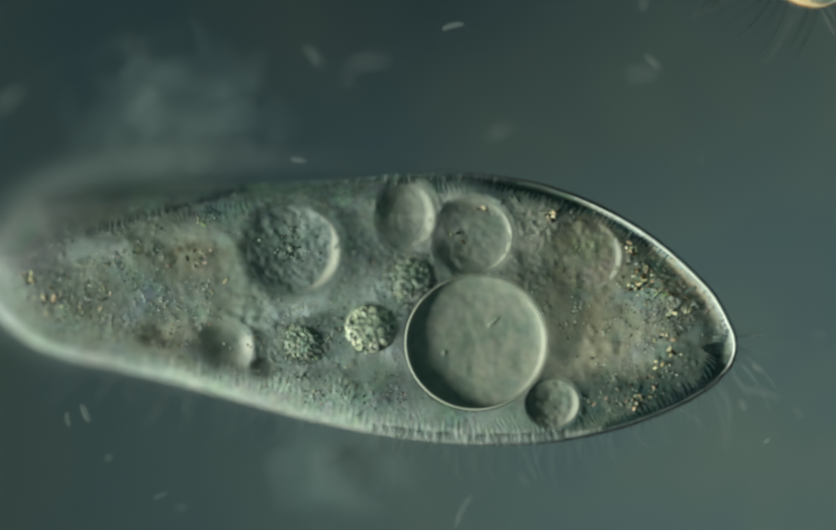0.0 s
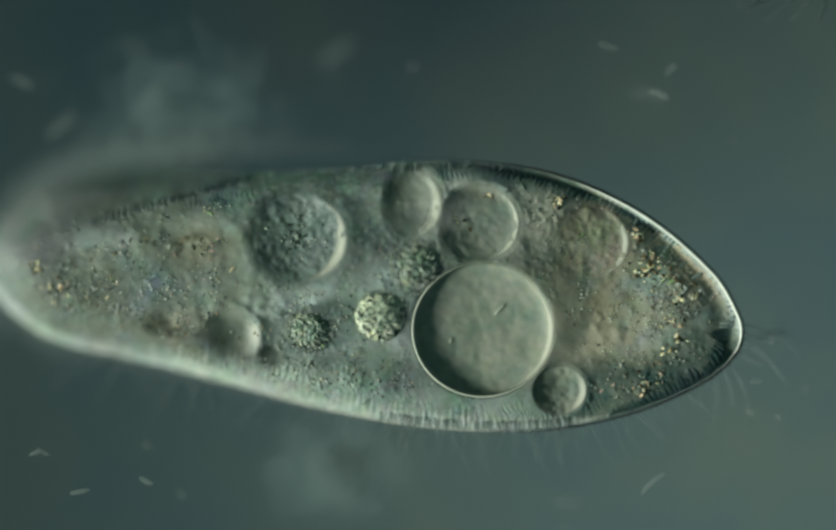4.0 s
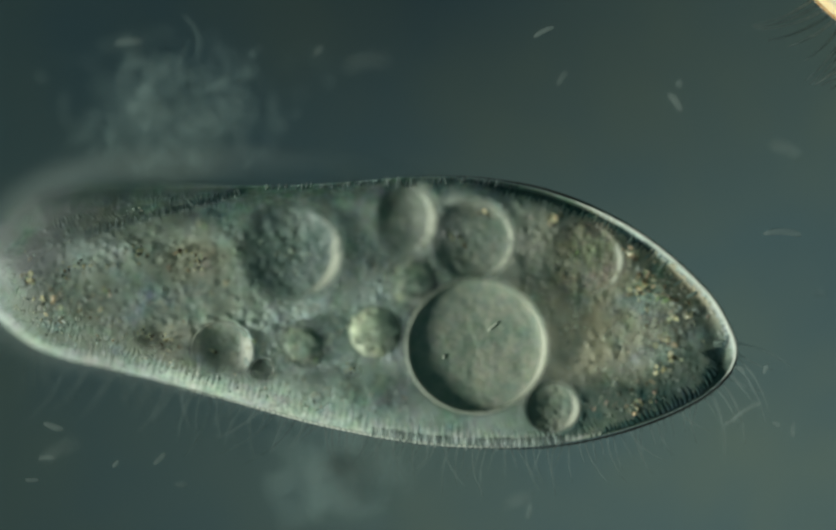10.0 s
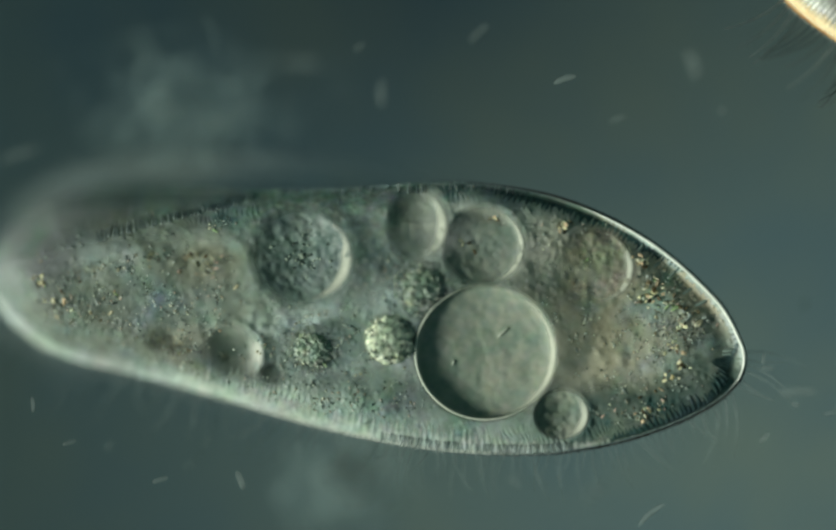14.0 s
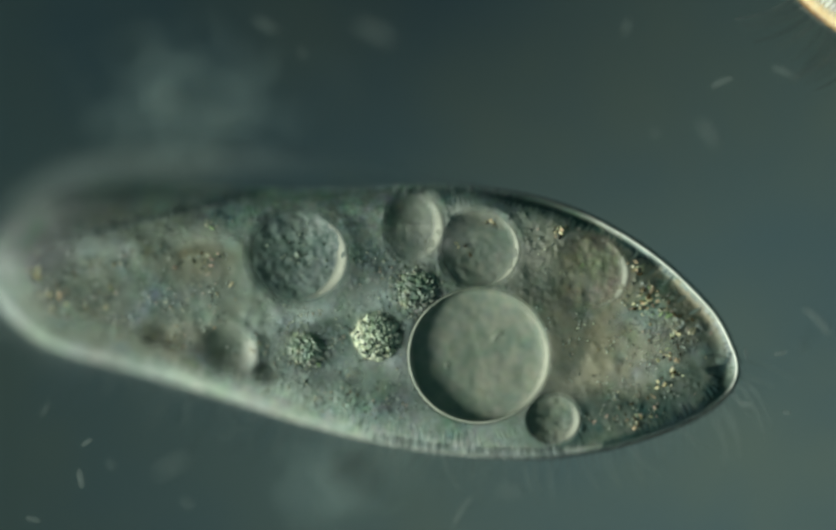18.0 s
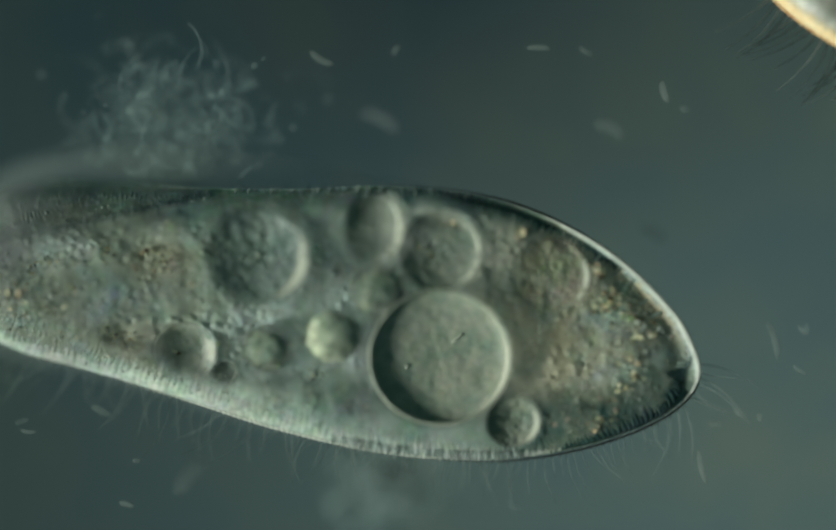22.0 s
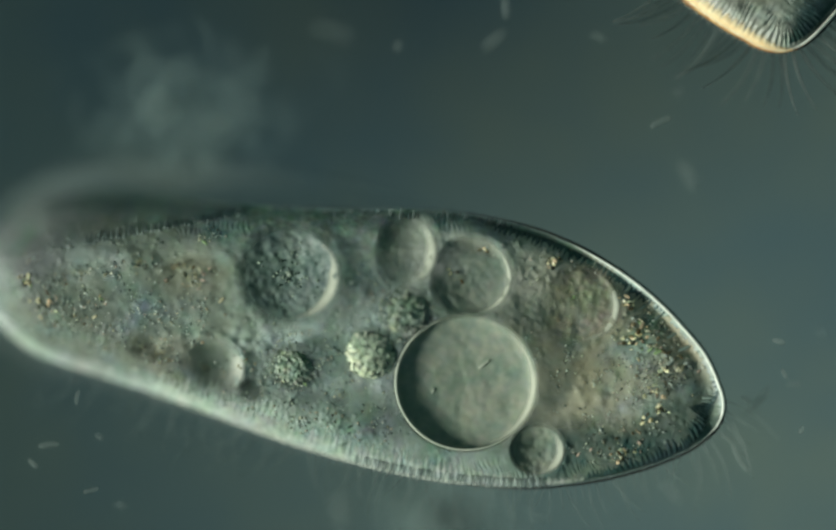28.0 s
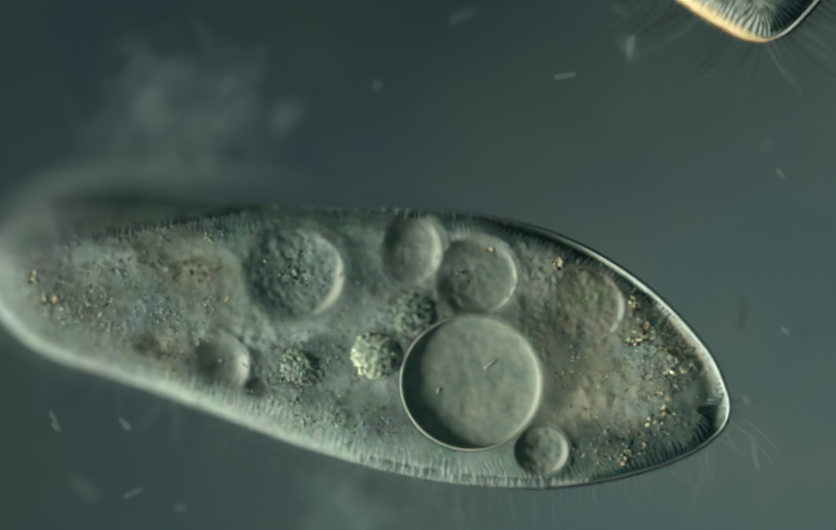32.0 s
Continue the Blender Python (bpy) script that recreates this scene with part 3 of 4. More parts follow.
def ciliate(name, label, form, nx, nv, hair_step, rod_step, seed, mat, hairs, skin_mat, windows=()):
    rnd = random.Random(seed)
    cell = new(name)
    tagged(cell, label, "ciliate", "swimming ciliates")
    part("body", body_mesh(form, nx, nv, mat, windows), cell)
    skin = even_rim(form, 0.0052)
    sink = 0.046 - form.relief[0]
    front = form.large
    if front:
        # thick and pale round the fore end: the bright rim put into its width
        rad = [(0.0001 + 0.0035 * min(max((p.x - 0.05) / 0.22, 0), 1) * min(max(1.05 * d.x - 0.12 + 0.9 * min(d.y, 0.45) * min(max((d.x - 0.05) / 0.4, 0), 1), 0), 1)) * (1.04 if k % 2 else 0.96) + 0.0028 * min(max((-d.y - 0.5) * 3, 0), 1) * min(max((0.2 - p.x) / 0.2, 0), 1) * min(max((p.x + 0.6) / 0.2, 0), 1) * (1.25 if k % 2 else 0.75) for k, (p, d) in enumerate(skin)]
    else:
        rad = [0.0004 + 0.0026 * max(0.1 - d.y, 0) for _, d in skin]
        # dark fringe and bright rim of the right edge, put in as tubes
        line = [0.0003 + 0.0024 * min(max(d.y * 2 - 0.2, 0), 1) for _, d in skin]
        part("pellicle", mesh_of("pellicle", *tube([p + d * 0.002 + Vector((0, 0, sink + 0.006)) for p, d in skin], line, 6, True), DARK_FRINGE), cell, "thin black outer line")
        pale = [0.0004 + 0.0062 * max(d.y - 0.1, 0) for _, d in skin]
        part("pellicle", mesh_of("pellicle", *tube([p - d * 0.003 + Vector((0, 0, sink + 0.012)) for p, d in skin], pale, 6, True), PELLICLE), cell, "thin pale outer skin")
    if front:
        # dark fringe outside the rim, put in as a black tube
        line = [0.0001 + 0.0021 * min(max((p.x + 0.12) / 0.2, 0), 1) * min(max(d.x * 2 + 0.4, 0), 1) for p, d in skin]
        part("pellicle", mesh_of("pellicle", *tube([p + d * 0.004 + Vector((0, 0, 0.012 - 0.02 * (r < 0.0006))) for (p, d), r in zip(skin, line)], line, 6, True), DARK_FRINGE), cell, "thin dark outer line")
    lift = [0.019 * min(max((p.x - form.lip[0]) / form.lip[1], 0), 1) - 0.012 * min(max((-d.y - 0.4) * 5, 0), 1) * min(max((0.3 - p.x) / 0.15, 0), 1) if front else 0 for p, d in skin]
    part("pellicle", mesh_of("pellicle", *tube([p + Vector((0, 0, up + sink - 0.022 * max(1 - r / 0.0035, 0) * front)) for (p, _), r, up in zip(skin, rad, lift)], rad, 6, True), skin_mat), cell, "thin pale beaded outer skin" if front else "outer skin painted amber for the colour fringe of the lens")

    def lie(q, a, length, sink_by):
        """The pose of a rod that follows the relief."""
        ends = np.array([[q.x - a.x * length / 2, q.y - a.y * length / 2], [q.x + a.x * length / 2, q.y + a.y * length / 2]])
        z = form.height(ends[:, 0], ends[:, 1], 0)
        return Matrix.Translation((q.x, q.y, float(z.mean()) - sink_by)) @ turn_to(a) @ Matrix.Rotation(-math.atan2(float(z[1] - z[0]), length), 4, "Y")
    for p, d in even_rim(form, rod_step):
        a = d.copy()
        a.rotate(Euler((0, 0, rnd.uniform(-0.15, 0.15) - 0.2)))
        if rnd.random() < (0.85 if p.x < 0.2 else 0.3 if d.y > 0 else 0.2):
            part("trichocyst", RODS[rnd.randrange(3)], cell, m=lie(p - d * (rnd.uniform(0.022, 0.034) if form.large else 0.05), a, 0.036, rnd.uniform(0.0025, 0.0034) + (0.0016 if p.x > 0.2 else 0)))
    for p, d in even_rim(form, hair_step):
        a = d.copy()
        wild = 0.5 if form.large else 0.08
        a.rotate(Euler((0, 0, rnd.uniform(-wild, wild * 0.6))))
        p = p + Vector((0, 0, 0.03 - form.relief[0] + rnd.uniform(-0.02, 0.01)))
        m = Matrix.Translation(p) @ turn_to(a) @ Matrix.Rotation(rnd.uniform(-0.3, 0.2), 4, "Y")
        if d.y > 0.3 and form.large:
            continue
        if not form.large and d.x < 0.45 and rnd.random() < 0.7:
            continue
        kind = rnd.randrange(4)
        if not form.large:
            kind = rnd.randrange(2) * 2 + (d.y < 0)
        bold = front and (d.x > 0.55 or (d.y < -0.5 and p.x < -0.1 and rnd.random() < 0.3))
        hair = part("cilium", (STRONG_HAIRS if bold else hairs)[kind], cell, m=m)
        if d.y < 0.2 and (d.x > 0.5 or rnd.random() < 0.25):
            MOVING.setdefault("cilia", []).append((hair, m))
    if front:
        for p, d in even_rim(form, 0.0085):
            if (d.y > 0.15 and -0.42 < p.x < 0.08) or (d.y < -0.3 and -0.2 < p.x < 0.16):
                a = d.copy()
                a.rotate(Euler((0, 0, rnd.uniform(-0.2, 0.2))))
                part("cilium", STUBS[rnd.randrange(3)], cell, m=Matrix.Translation(p - d * (0.019 if d.y > 0 else 0.015) + Vector((0, 0, 0.018 + rnd.uniform(-0.004, 0.003)))) @ turn_to(a) @ Matrix.Rotation(0.45, 4, "Y"))
    return cell


def ectoplasm(form, seed):
    """A pale outer layer along the lower edge and fore rim only, with ragged fingers inward between the rods."""
    rnd = np.random.RandomState(seed)
    ring_ = even_rim(form, 0.0030)
    n, m = len(ring_), 12
    p = np.array([(q.x, q.y) for q, _ in ring_])
    d = np.array([(e.x, e.y) for _, e in ring_])
    for _ in range(5):
        d = (np.roll(d, 1, 0) + d + np.roll(d, -1, 0)) / 3
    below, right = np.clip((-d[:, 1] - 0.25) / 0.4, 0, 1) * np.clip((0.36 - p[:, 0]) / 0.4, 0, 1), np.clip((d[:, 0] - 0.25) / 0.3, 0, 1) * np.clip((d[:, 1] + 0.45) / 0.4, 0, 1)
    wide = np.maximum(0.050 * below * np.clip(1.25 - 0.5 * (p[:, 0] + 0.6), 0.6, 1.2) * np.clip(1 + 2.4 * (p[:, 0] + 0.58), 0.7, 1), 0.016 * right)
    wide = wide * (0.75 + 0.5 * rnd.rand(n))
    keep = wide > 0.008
    u = (np.arange(m) / (m - 1))[None, :]
    X, Y = p[:, :1] - d[:, :1] * (0.001 + wide[:, None] * u), p[:, 1:] - d[:, 1:] * (0.001 + wide[:, None] * u)
    Z = form.height(X, Y, 0.6) + (0.0022 - 0.004 * np.clip(1 - wide / 0.022, 0, 1)[:, None]) * (1 - 1.6 * u) + 0.0008 * np.sin(u * 3 + np.arange(n)[:, None] * 1.57 + 3 * form.n1(X, Y, 0.05)) * np.clip(u * 4, 0, 1) * (0.35 + 0.65 * below[:, None])
    verts = np.stack([X, Y, Z], 2).reshape(-1, 3)
    faces = []
    for i in range(n):
        k = (i + 1) % n
        if keep[i] and keep[k]:
            faces += [(i * m + j, k * m + j, k * m + j + 1, i * m + j + 1) for j in range(m - 1)]
    return mesh_of("ectoplasm", verts, faces, ECTOPLASM, np.repeat(np.clip((1 - u) * 1.25, 0, 1), n, 0))


def rim_shade(form, seed):
    """Shade put in as a dark ragged band inside the pale rim, along the back and round the under side of the tip."""
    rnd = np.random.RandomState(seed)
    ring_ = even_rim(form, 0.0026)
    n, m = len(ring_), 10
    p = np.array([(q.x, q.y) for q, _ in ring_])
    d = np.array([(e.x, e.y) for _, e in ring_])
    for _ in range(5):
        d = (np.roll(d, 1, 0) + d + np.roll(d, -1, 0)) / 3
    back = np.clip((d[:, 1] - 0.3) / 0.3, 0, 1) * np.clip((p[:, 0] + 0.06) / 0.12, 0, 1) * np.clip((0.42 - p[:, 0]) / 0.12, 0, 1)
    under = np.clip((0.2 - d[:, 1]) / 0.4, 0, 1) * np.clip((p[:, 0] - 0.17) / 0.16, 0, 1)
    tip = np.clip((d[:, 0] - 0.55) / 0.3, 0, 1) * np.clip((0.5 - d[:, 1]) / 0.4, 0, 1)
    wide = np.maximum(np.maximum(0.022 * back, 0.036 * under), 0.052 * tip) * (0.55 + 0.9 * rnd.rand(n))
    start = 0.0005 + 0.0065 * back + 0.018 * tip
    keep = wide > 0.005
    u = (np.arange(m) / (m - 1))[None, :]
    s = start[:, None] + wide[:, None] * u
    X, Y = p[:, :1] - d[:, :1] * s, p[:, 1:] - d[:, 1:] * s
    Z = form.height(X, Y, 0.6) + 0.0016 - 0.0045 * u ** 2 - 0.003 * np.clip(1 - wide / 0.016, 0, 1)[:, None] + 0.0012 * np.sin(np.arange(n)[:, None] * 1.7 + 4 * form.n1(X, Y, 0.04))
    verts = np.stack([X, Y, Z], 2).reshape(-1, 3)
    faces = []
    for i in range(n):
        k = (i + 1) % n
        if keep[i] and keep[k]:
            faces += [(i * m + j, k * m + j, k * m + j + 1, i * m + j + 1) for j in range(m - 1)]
    return mesh_of("cortex", verts, faces, RIM_SHADE, np.repeat(np.clip(u * 4 + 0.3, 0, 1) * np.clip((1 - u) * 2.2, 0, 1), n, 0))


def rim_band(form, seed, span, mat, proud):
    """A layer that lies along the outline: span gives its start and width from places and outward ways."""
    rnd = np.random.RandomState(seed)
    ring_ = even_rim(form, 0.003)
    n, m = len(ring_), 10
    p = np.array([(q.x, q.y) for q, _ in ring_])
    d = np.array([(e.x, e.y) for _, e in ring_])
    for _ in range(4):
        d = (np.roll(d, 1, 0) + d + np.roll(d, -1, 0)) / 3
    start, wide = span(p, d)
    wide = wide * (0.8 + 0.4 * rnd.rand(n))
    u = (np.arange(m) / (m - 1))[None, :]
    s = start + wide[:, None] * u
    X, Y = p[:, :1] - d[:, :1] * s, p[:, 1:] - d[:, 1:] * s
    verts = np.stack([X, Y, form.height(X, Y, 0.7) + proud * (1 - 0.6 * u)], 2).reshape(-1, 3)
    faces = []
    for i in range(n):
        k = (i + 1) % n
        if wide[i] > 0.004 and wide[k] > 0.004:
            faces += [(i * m + j, k * m + j, k * m + j + 1, i * m + j + 1) for j in range(m - 1)]
    return mesh_of("layer", verts, faces, mat, np.repeat(np.clip((1 - u) * 1.5, 0, 1), n, 0))


PIVOT = at(895, 642)
DEEP = -0.042     # the inner layer below the back


def loc(px, py):
    v = at(px, py) - PIVOT
    return v.x, v.y


# where, radii, depth, steepness, blur of its edge, height of its lip, roughness of its content, thin rim, width of the pale crescent, density, label;
# the first six lie under the back, the others in the inner layer
VACUOLES = [
    (893, 642, 131, 125, 0.028, 0.30, 0.02, 0.10, 0.0007, 0.0025, 0.06, 1.0, MEMBRANE, "large smooth clear round vacuole"),
    (547, 468, 89, 86, 0.023, 0.6, 0.10, 0.35, 0.0019, 0, 0.16, 0.85, GRAINY, "round vacuole with dark grainy content"),
    (886, 442, 74, 72, 0.018, 0.55, 0.06, 0.25, 0.0012, 0, 0.10, 0.55, MEMBRANE, "round vacuole beside the large one"),
    (1098, 478, 68, 68, 0.012, 0.6, 0.12, 0.45, 0.0018, 0, 0.14, 0.6, TAWNY, "faint brownish grainy vacuole"),
    (764, 404, 50, 64, 0.014, 0.65, 0.15, 0.45, 0.0012, 0, 0.28, 0.35, MEMBRANE, "small oval blurred vacuole"),
    (1038, 756, 47, 45, 0.016, 0.6, 0.08, 0.35, 0.0014, 0, 0.22, 0.7, MEMBRANE, "small clear round vacuole"),
    (416, 652, 56, 52, 0.026, 0.55, 0.06, 0.50, 0.0022, 0.002, 0.34, 0.9, DEEP_MEMBRANE, "small pale round vacuole"),
    (492, 690, 22, 21, 0.014, 0.5, 0.08, 0.30, 0.0004, 0, 0.2, 1.0, GRAINY, "tiny dark round vacuole"),
]


# place, width and count of the crystal clusters
CLUSTERS = [(1035, 401, 15, 16), (1188, 470, 14, 16), (1217, 524, 18, 14), (1190, 541, 15, 9), (1260, 585, 14, 10), (1248, 625, 20, 14), (1264, 660, 13, 14), (1236, 682, 14, 9), (1196, 755, 16, 9),
            (858, 447, 14, 10), (905, 392, 10, 6), (368, 486, 20, 18), (335, 470, 14, 7), (262, 470, 26, 14), (150, 495, 14, 8), (120, 505, 12, 8), (275, 625, 18, 11), (312, 632, 16, 10), (60, 520, 22, 10), (90, 560, 22, 10), (400, 655, 12, 6), (660, 690, 12, 7)]


def underside():
    """The deeper flank, which bulges out past the upper outline: a flat closed loft."""
    stations = []
    for px, t, b in ((-30, 405, 600), (60, 320, 668), (200, 280, 700), (400, 266, 748), (600, 280, 800), (800, 314, 826), (950, 345, 826), (1100, 400, 800)):
        x, yt = loc(px, t)
        stations.append((x, yt, loc(px, b)[1]))
    f = Form(stations, (loc(-60, 0)[0], loc(1200, 0)[0]), (loc(440, 0)[0], 0.45, -0.115), [], 51)
    nx, nv = 90, 28
    x = f.x0 + (f.x1 - f.x0) * (1 - np.cos(np.linspace(0.01, math.pi - 0.01, nx))) / 2
    top, low = f.edges(x)
    w = 2 * math.pi * np.arange(nv) / nv
    X = np.repeat(x[:, None], nv, 1)
    Y = (top + low)[:, None] / 2 + (top - low)[:, None] / 2 * np.cos(w)[None, :]
    Z = -0.125 + f.tilt(X) + 0.07 * f.ellipse(X) ** 0.6 * np.sin(w)[None, :]
    verts = np.stack([X, Y, Z], 2).reshape(-1, 3)
    faces = [(i * nv + k, (i + 1) * nv + k, (i + 1) * nv + (k + 1) % nv, i * nv + (k + 1) % nv) for i in range(nx - 1) for k in range(nv)]
    return mesh_of("underside", verts, faces, FLANK)


def main_ciliate():
    stations = []
    for px, t, b in ((60, 366, 650), (200, 343, 690), (400, 345, 738), (600, 340, 790), (800, 326, 824), (930, 334, 830),
                     (1030, 354, 826), (1130, 393, 808), (1220, 446, 780), (1300, 514, 743), (1345, 566, 711), (1368, 611, 684)):
        x, yt = loc(px, t)
        stations.append((x, yt, loc(px, b)[1]))
    dents = [(*loc(px, py), rx / 1000, ry / 1000, depth, edge, soft, ridge) for px, py, rx, ry, depth, edge, soft, ridge, *_ in VACUOLES]
    deep = Form([(x, (t + b) / 2 + (t - b) * 0.43, (t + b) / 2 - (t - b) * 0.45) for x, t, b in stations[:-1]], (loc(-10, 0)[0], loc(1358, 0)[0]), (loc(440, 0)[0], 0.45, -0.032), dents[6:], 81, relief=(0.02, 0.05), fold=(loc(60, 500), loc(560, 365), 0.9), waves=2.2)
    every, dents = dents, dents[:6]
    form = Form(stations, (loc(-48, 0)[0], loc(1378, 0)[0]), (loc(440, 0)[0], 0.45, -0.032), dents, 11, fold=(loc(60, 470), loc(560, 325), 0.7), lip=(0.02, 0.30, 0.012), hump=(*loc(700, 440), 0.32, 0.15, 0.024))
    rnd = random.Random(17)
    for px, py, rx, ry, count in ((1180, 600, 170, 200, 200), (1250, 580, 60, 150, 150), (250, 530, 240, 130, 700), (120, 570, 90, 90, 250), (770, 522, 70, 60, 160),
                                  (575, 640, 70, 55, 160), (600, 700, 300, 90, 350), (690, 520, 120, 120, 200), (1000, 450, 120, 90, 150), (880, 400, 100, 50, 80)):
        for _ in range(int(count * 0.7)):
            x, y = loc(px + rnd.gauss(0, 0.5) * rx, py + rnd.gauss(0, 0.5) * ry)
            if any(((x - c[0]) / c[2]) ** 2 + ((y - c[1]) / c[3]) ** 2 < 1.02 for c in every):
                continue
            form.grains.append((x, y, rnd.uniform(0.0035, 0.0075), rnd.choice((0.0012, 0.0008, 0.0016, -0.0011))))
    for _ in range(1500):
        x, y = loc(rnd.uniform(60, 1320), rnd.uniform(340, 800))
        deep.grains.append((x, y, rnd.uniform(0.005, 0.011), rnd.choice((0.003, 0.002, 0.004, -0.003))))
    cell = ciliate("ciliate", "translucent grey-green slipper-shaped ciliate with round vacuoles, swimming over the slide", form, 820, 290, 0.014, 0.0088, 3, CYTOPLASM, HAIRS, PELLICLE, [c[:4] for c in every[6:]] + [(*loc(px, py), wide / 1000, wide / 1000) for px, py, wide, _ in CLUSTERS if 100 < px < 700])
    part("endoplasm", body_mesh(deep, 420, 170, ENDOPLASM, belly=False), cell, "blurred grainy inner layer", pose(0, 0, DEEP))
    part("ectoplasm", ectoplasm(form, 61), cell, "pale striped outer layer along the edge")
    part("cortex", rim_shade(form, 62), cell, "dark teal band inside the rim, shade put into colour")
    part("underside", underside(), cell, "dim flank of the cell, lying deeper in the water")
    rnd = random.Random(5)
    for k, (px, py, rx, ry, depth, edge, soft, ridge, rough, rim, wide, dense, skin, label) in enumerate(VACUOLES):
        x, y = loc(px, py)
        over, low = (form, 0) if k < 6 else (deep, DEEP)
        v = part("vacuole", bowl(over, x, y, rx / 1000, ry / 1000, depth, edge, skin, 40 + k, rough, soft, ridge, dense), cell, label, pose(x, y, low))
        if rim:
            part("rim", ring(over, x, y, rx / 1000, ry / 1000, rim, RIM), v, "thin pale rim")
        part("crescent", crescent(over, x, y, rx / 1000, ry / 1000, depth, edge, soft, ridge, wide, CRESCENT if k < 6 else DEEP_CRESCENT), v, "pale crescent painted for the light on the turned-up membrane")
        if k == 1:
            for _ in range(60):
                a, q = rnd.uniform(0, 2 * math.pi), abs(rnd.gauss(0, 0.36))
                if q < 0.75:
                    gx, gy, g = q * rx / 1000 * math.cos(a), q * ry / 1000 * math.sin(a), rnd.uniform(0.003, 0.0065)
                    gz = float(form.height(np.array([x + gx]), np.array([y + gy]), 0, False)[0]) - depth * float(sag(q, edge, soft))
                    part("grain", GRITS[rnd.randrange(6)], v, m=pose(gx, gy, gz + g * 0.2, 0, 0, rnd.uniform(0, 360)) @ Matrix.Scale(g, 4))
        if k == 0:
            for ax, ay, turn, size in ((32, -38, 42, 0.8), (-60, 20, 70, 0.3)):
                sx, sy = ax / 1000, -ay / 1000
                q = math.hypot(sx / rx, sy / ry) * 1000
                sz = float(form.height(np.array([x + sx]), np.array([y + sy]), 0, False)[0]) - depth * float(sag(q, edge, soft))
                part("speck", rod_mesh("speck", 0.034 * size, 0.0022, RIM), v, "tiny pale rod inside the vacuole", pose(sx, sy, sz + 0.001, 0, 0, turn))
    # food balls: clumps of fine grains
    for k, (px, py, r, count) in enumerate(((695, 615, 50, 170), (770, 522, 52, 130), (572, 640, 46, 80))):
        x, y = loc(px, py)
        z = float(form.height(np.array([x]), np.array([y]), 0)[0])
        verts, faces = [], []
        n = lattice(70 + k)
        for i in range(41):
            for j in range(110):
                th, w = i / 40 * math.pi / 2 + 0.001, 2 * math.pi * j / 110
                p = Vector((math.sin(th) * math.cos(w), math.sin(th) * math.sin(w), math.cos(th) * 0.62))
                s = 1 + (0.06 * float(n(p.x + 3, p.y, 0.14)) + 0.08 * float(n(p.x, p.y + 7, 0.085))) * max(math.cos(th), 0) ** 0.5 + 0.03 * float(n(p.y, p.x, 0.3))
                verts.append(p * (r / 1000 * s))
        for i in range(40):
            for j in range(110):
                faces.append((i * 110 + j, (i + 1) * 110 + j, (i + 1) * 110 + (j + 1) % 110, i * 110 + (j + 1) % 110))
        ball = part("food_vacuole", mesh_of("food_vacuole", verts, faces, MEAL if k else FOOD), cell, ("pale grainy ball of food", "dark loose grains of food")[k > 0], pose(x, y, z + (-0.012, -0.021, -0.017)[k]))
        if k == 0:
            MOVING["ball"] = (ball, x, y, z - 0.012)
        for _ in range(count):
            w, q = rnd.uniform(0, 2 * math.pi), math.sqrt(rnd.random()) * 0.93
            s = rnd.uniform(0.004, 0.0085)
            zz = 0.62 * r / 1000 * math.sqrt(max(1 - q * q, 0))
            part("grain", GRITS[rnd.randrange(6)], ball, m=pose(q * r / 1000 * math.cos(w), q * r / 1000 * math.sin(w), zz, rnd.uniform(0, 360), 0, rnd.uniform(0, 360)) @ Matrix.Scale(s, 4))
    # crystals and brown granules lying in the cytoplasm
    zones = [(1170, 610, 120, 160, 80), (1190, 500, 40, 26, 30), (1240, 540, 40, 40, 50), (1275, 610, 30, 50, 45), (1250, 720, 40, 40, 18), (1200, 755, 40, 22, 14), (250, 520, 190, 110, 40), (350, 570, 140, 60, 24), (200, 590, 120, 60, 22), (420, 500, 80, 60, 14), (110, 570, 60, 60, 24), (1060, 440, 60, 50, 20),
             (900, 400, 60, 30, 10), (600, 700, 280, 60, 30), (368, 482, 26, 18, 26), (330, 640, 40, 30, 16), (322, 498, 16, 12, 8), (905, 390, 12, 10, 6), (660, 688, 14, 10, 6), (1215, 740, 30, 20, 14), (1205, 520, 22, 16, 12)]
    for px, py, rx, ry, count in zones:
        for _ in range(round(count * 0.65)):
            if rnd.random() < 0.42 or not _:
                qx, qy = px + rnd.gauss(0, 0.55) * rx, py + rnd.gauss(0, 0.55) * ry
            else:
                qx, qy = qx + rnd.gauss(0, 8), qy + rnd.gauss(0, 8)
            x, y = loc(qx, qy)
            top, low = form.edges(np.array([x]))
            if not (low[0] + 0.03 < y < top[0] - 0.03) or qx > 1330:
                continue
            z = float(form.height(np.array([x]), np.array([y]), 0)[0]) if rnd.random() < 0.65 else float(deep.height(np.array([x]), np.array([y]), 0)[0]) + DEEP
            s = rnd.choice((0.004, 0.005, 0.006, 0.007, 0.009, 0.011))
            part("crystal", LUMPS[rnd.randrange(6)], cell, m=pose(x, y, z + s * (0.15 if qx > 1150 else 0.0), rnd.uniform(-30, 30), rnd.uniform(-30, 30), rnd.uniform(0, 360)) @ Matrix.Diagonal((s * rnd.uniform(0.9, 1.7), s * rnd.uniform(0.5, 0.9), s * 0.8, 1)))
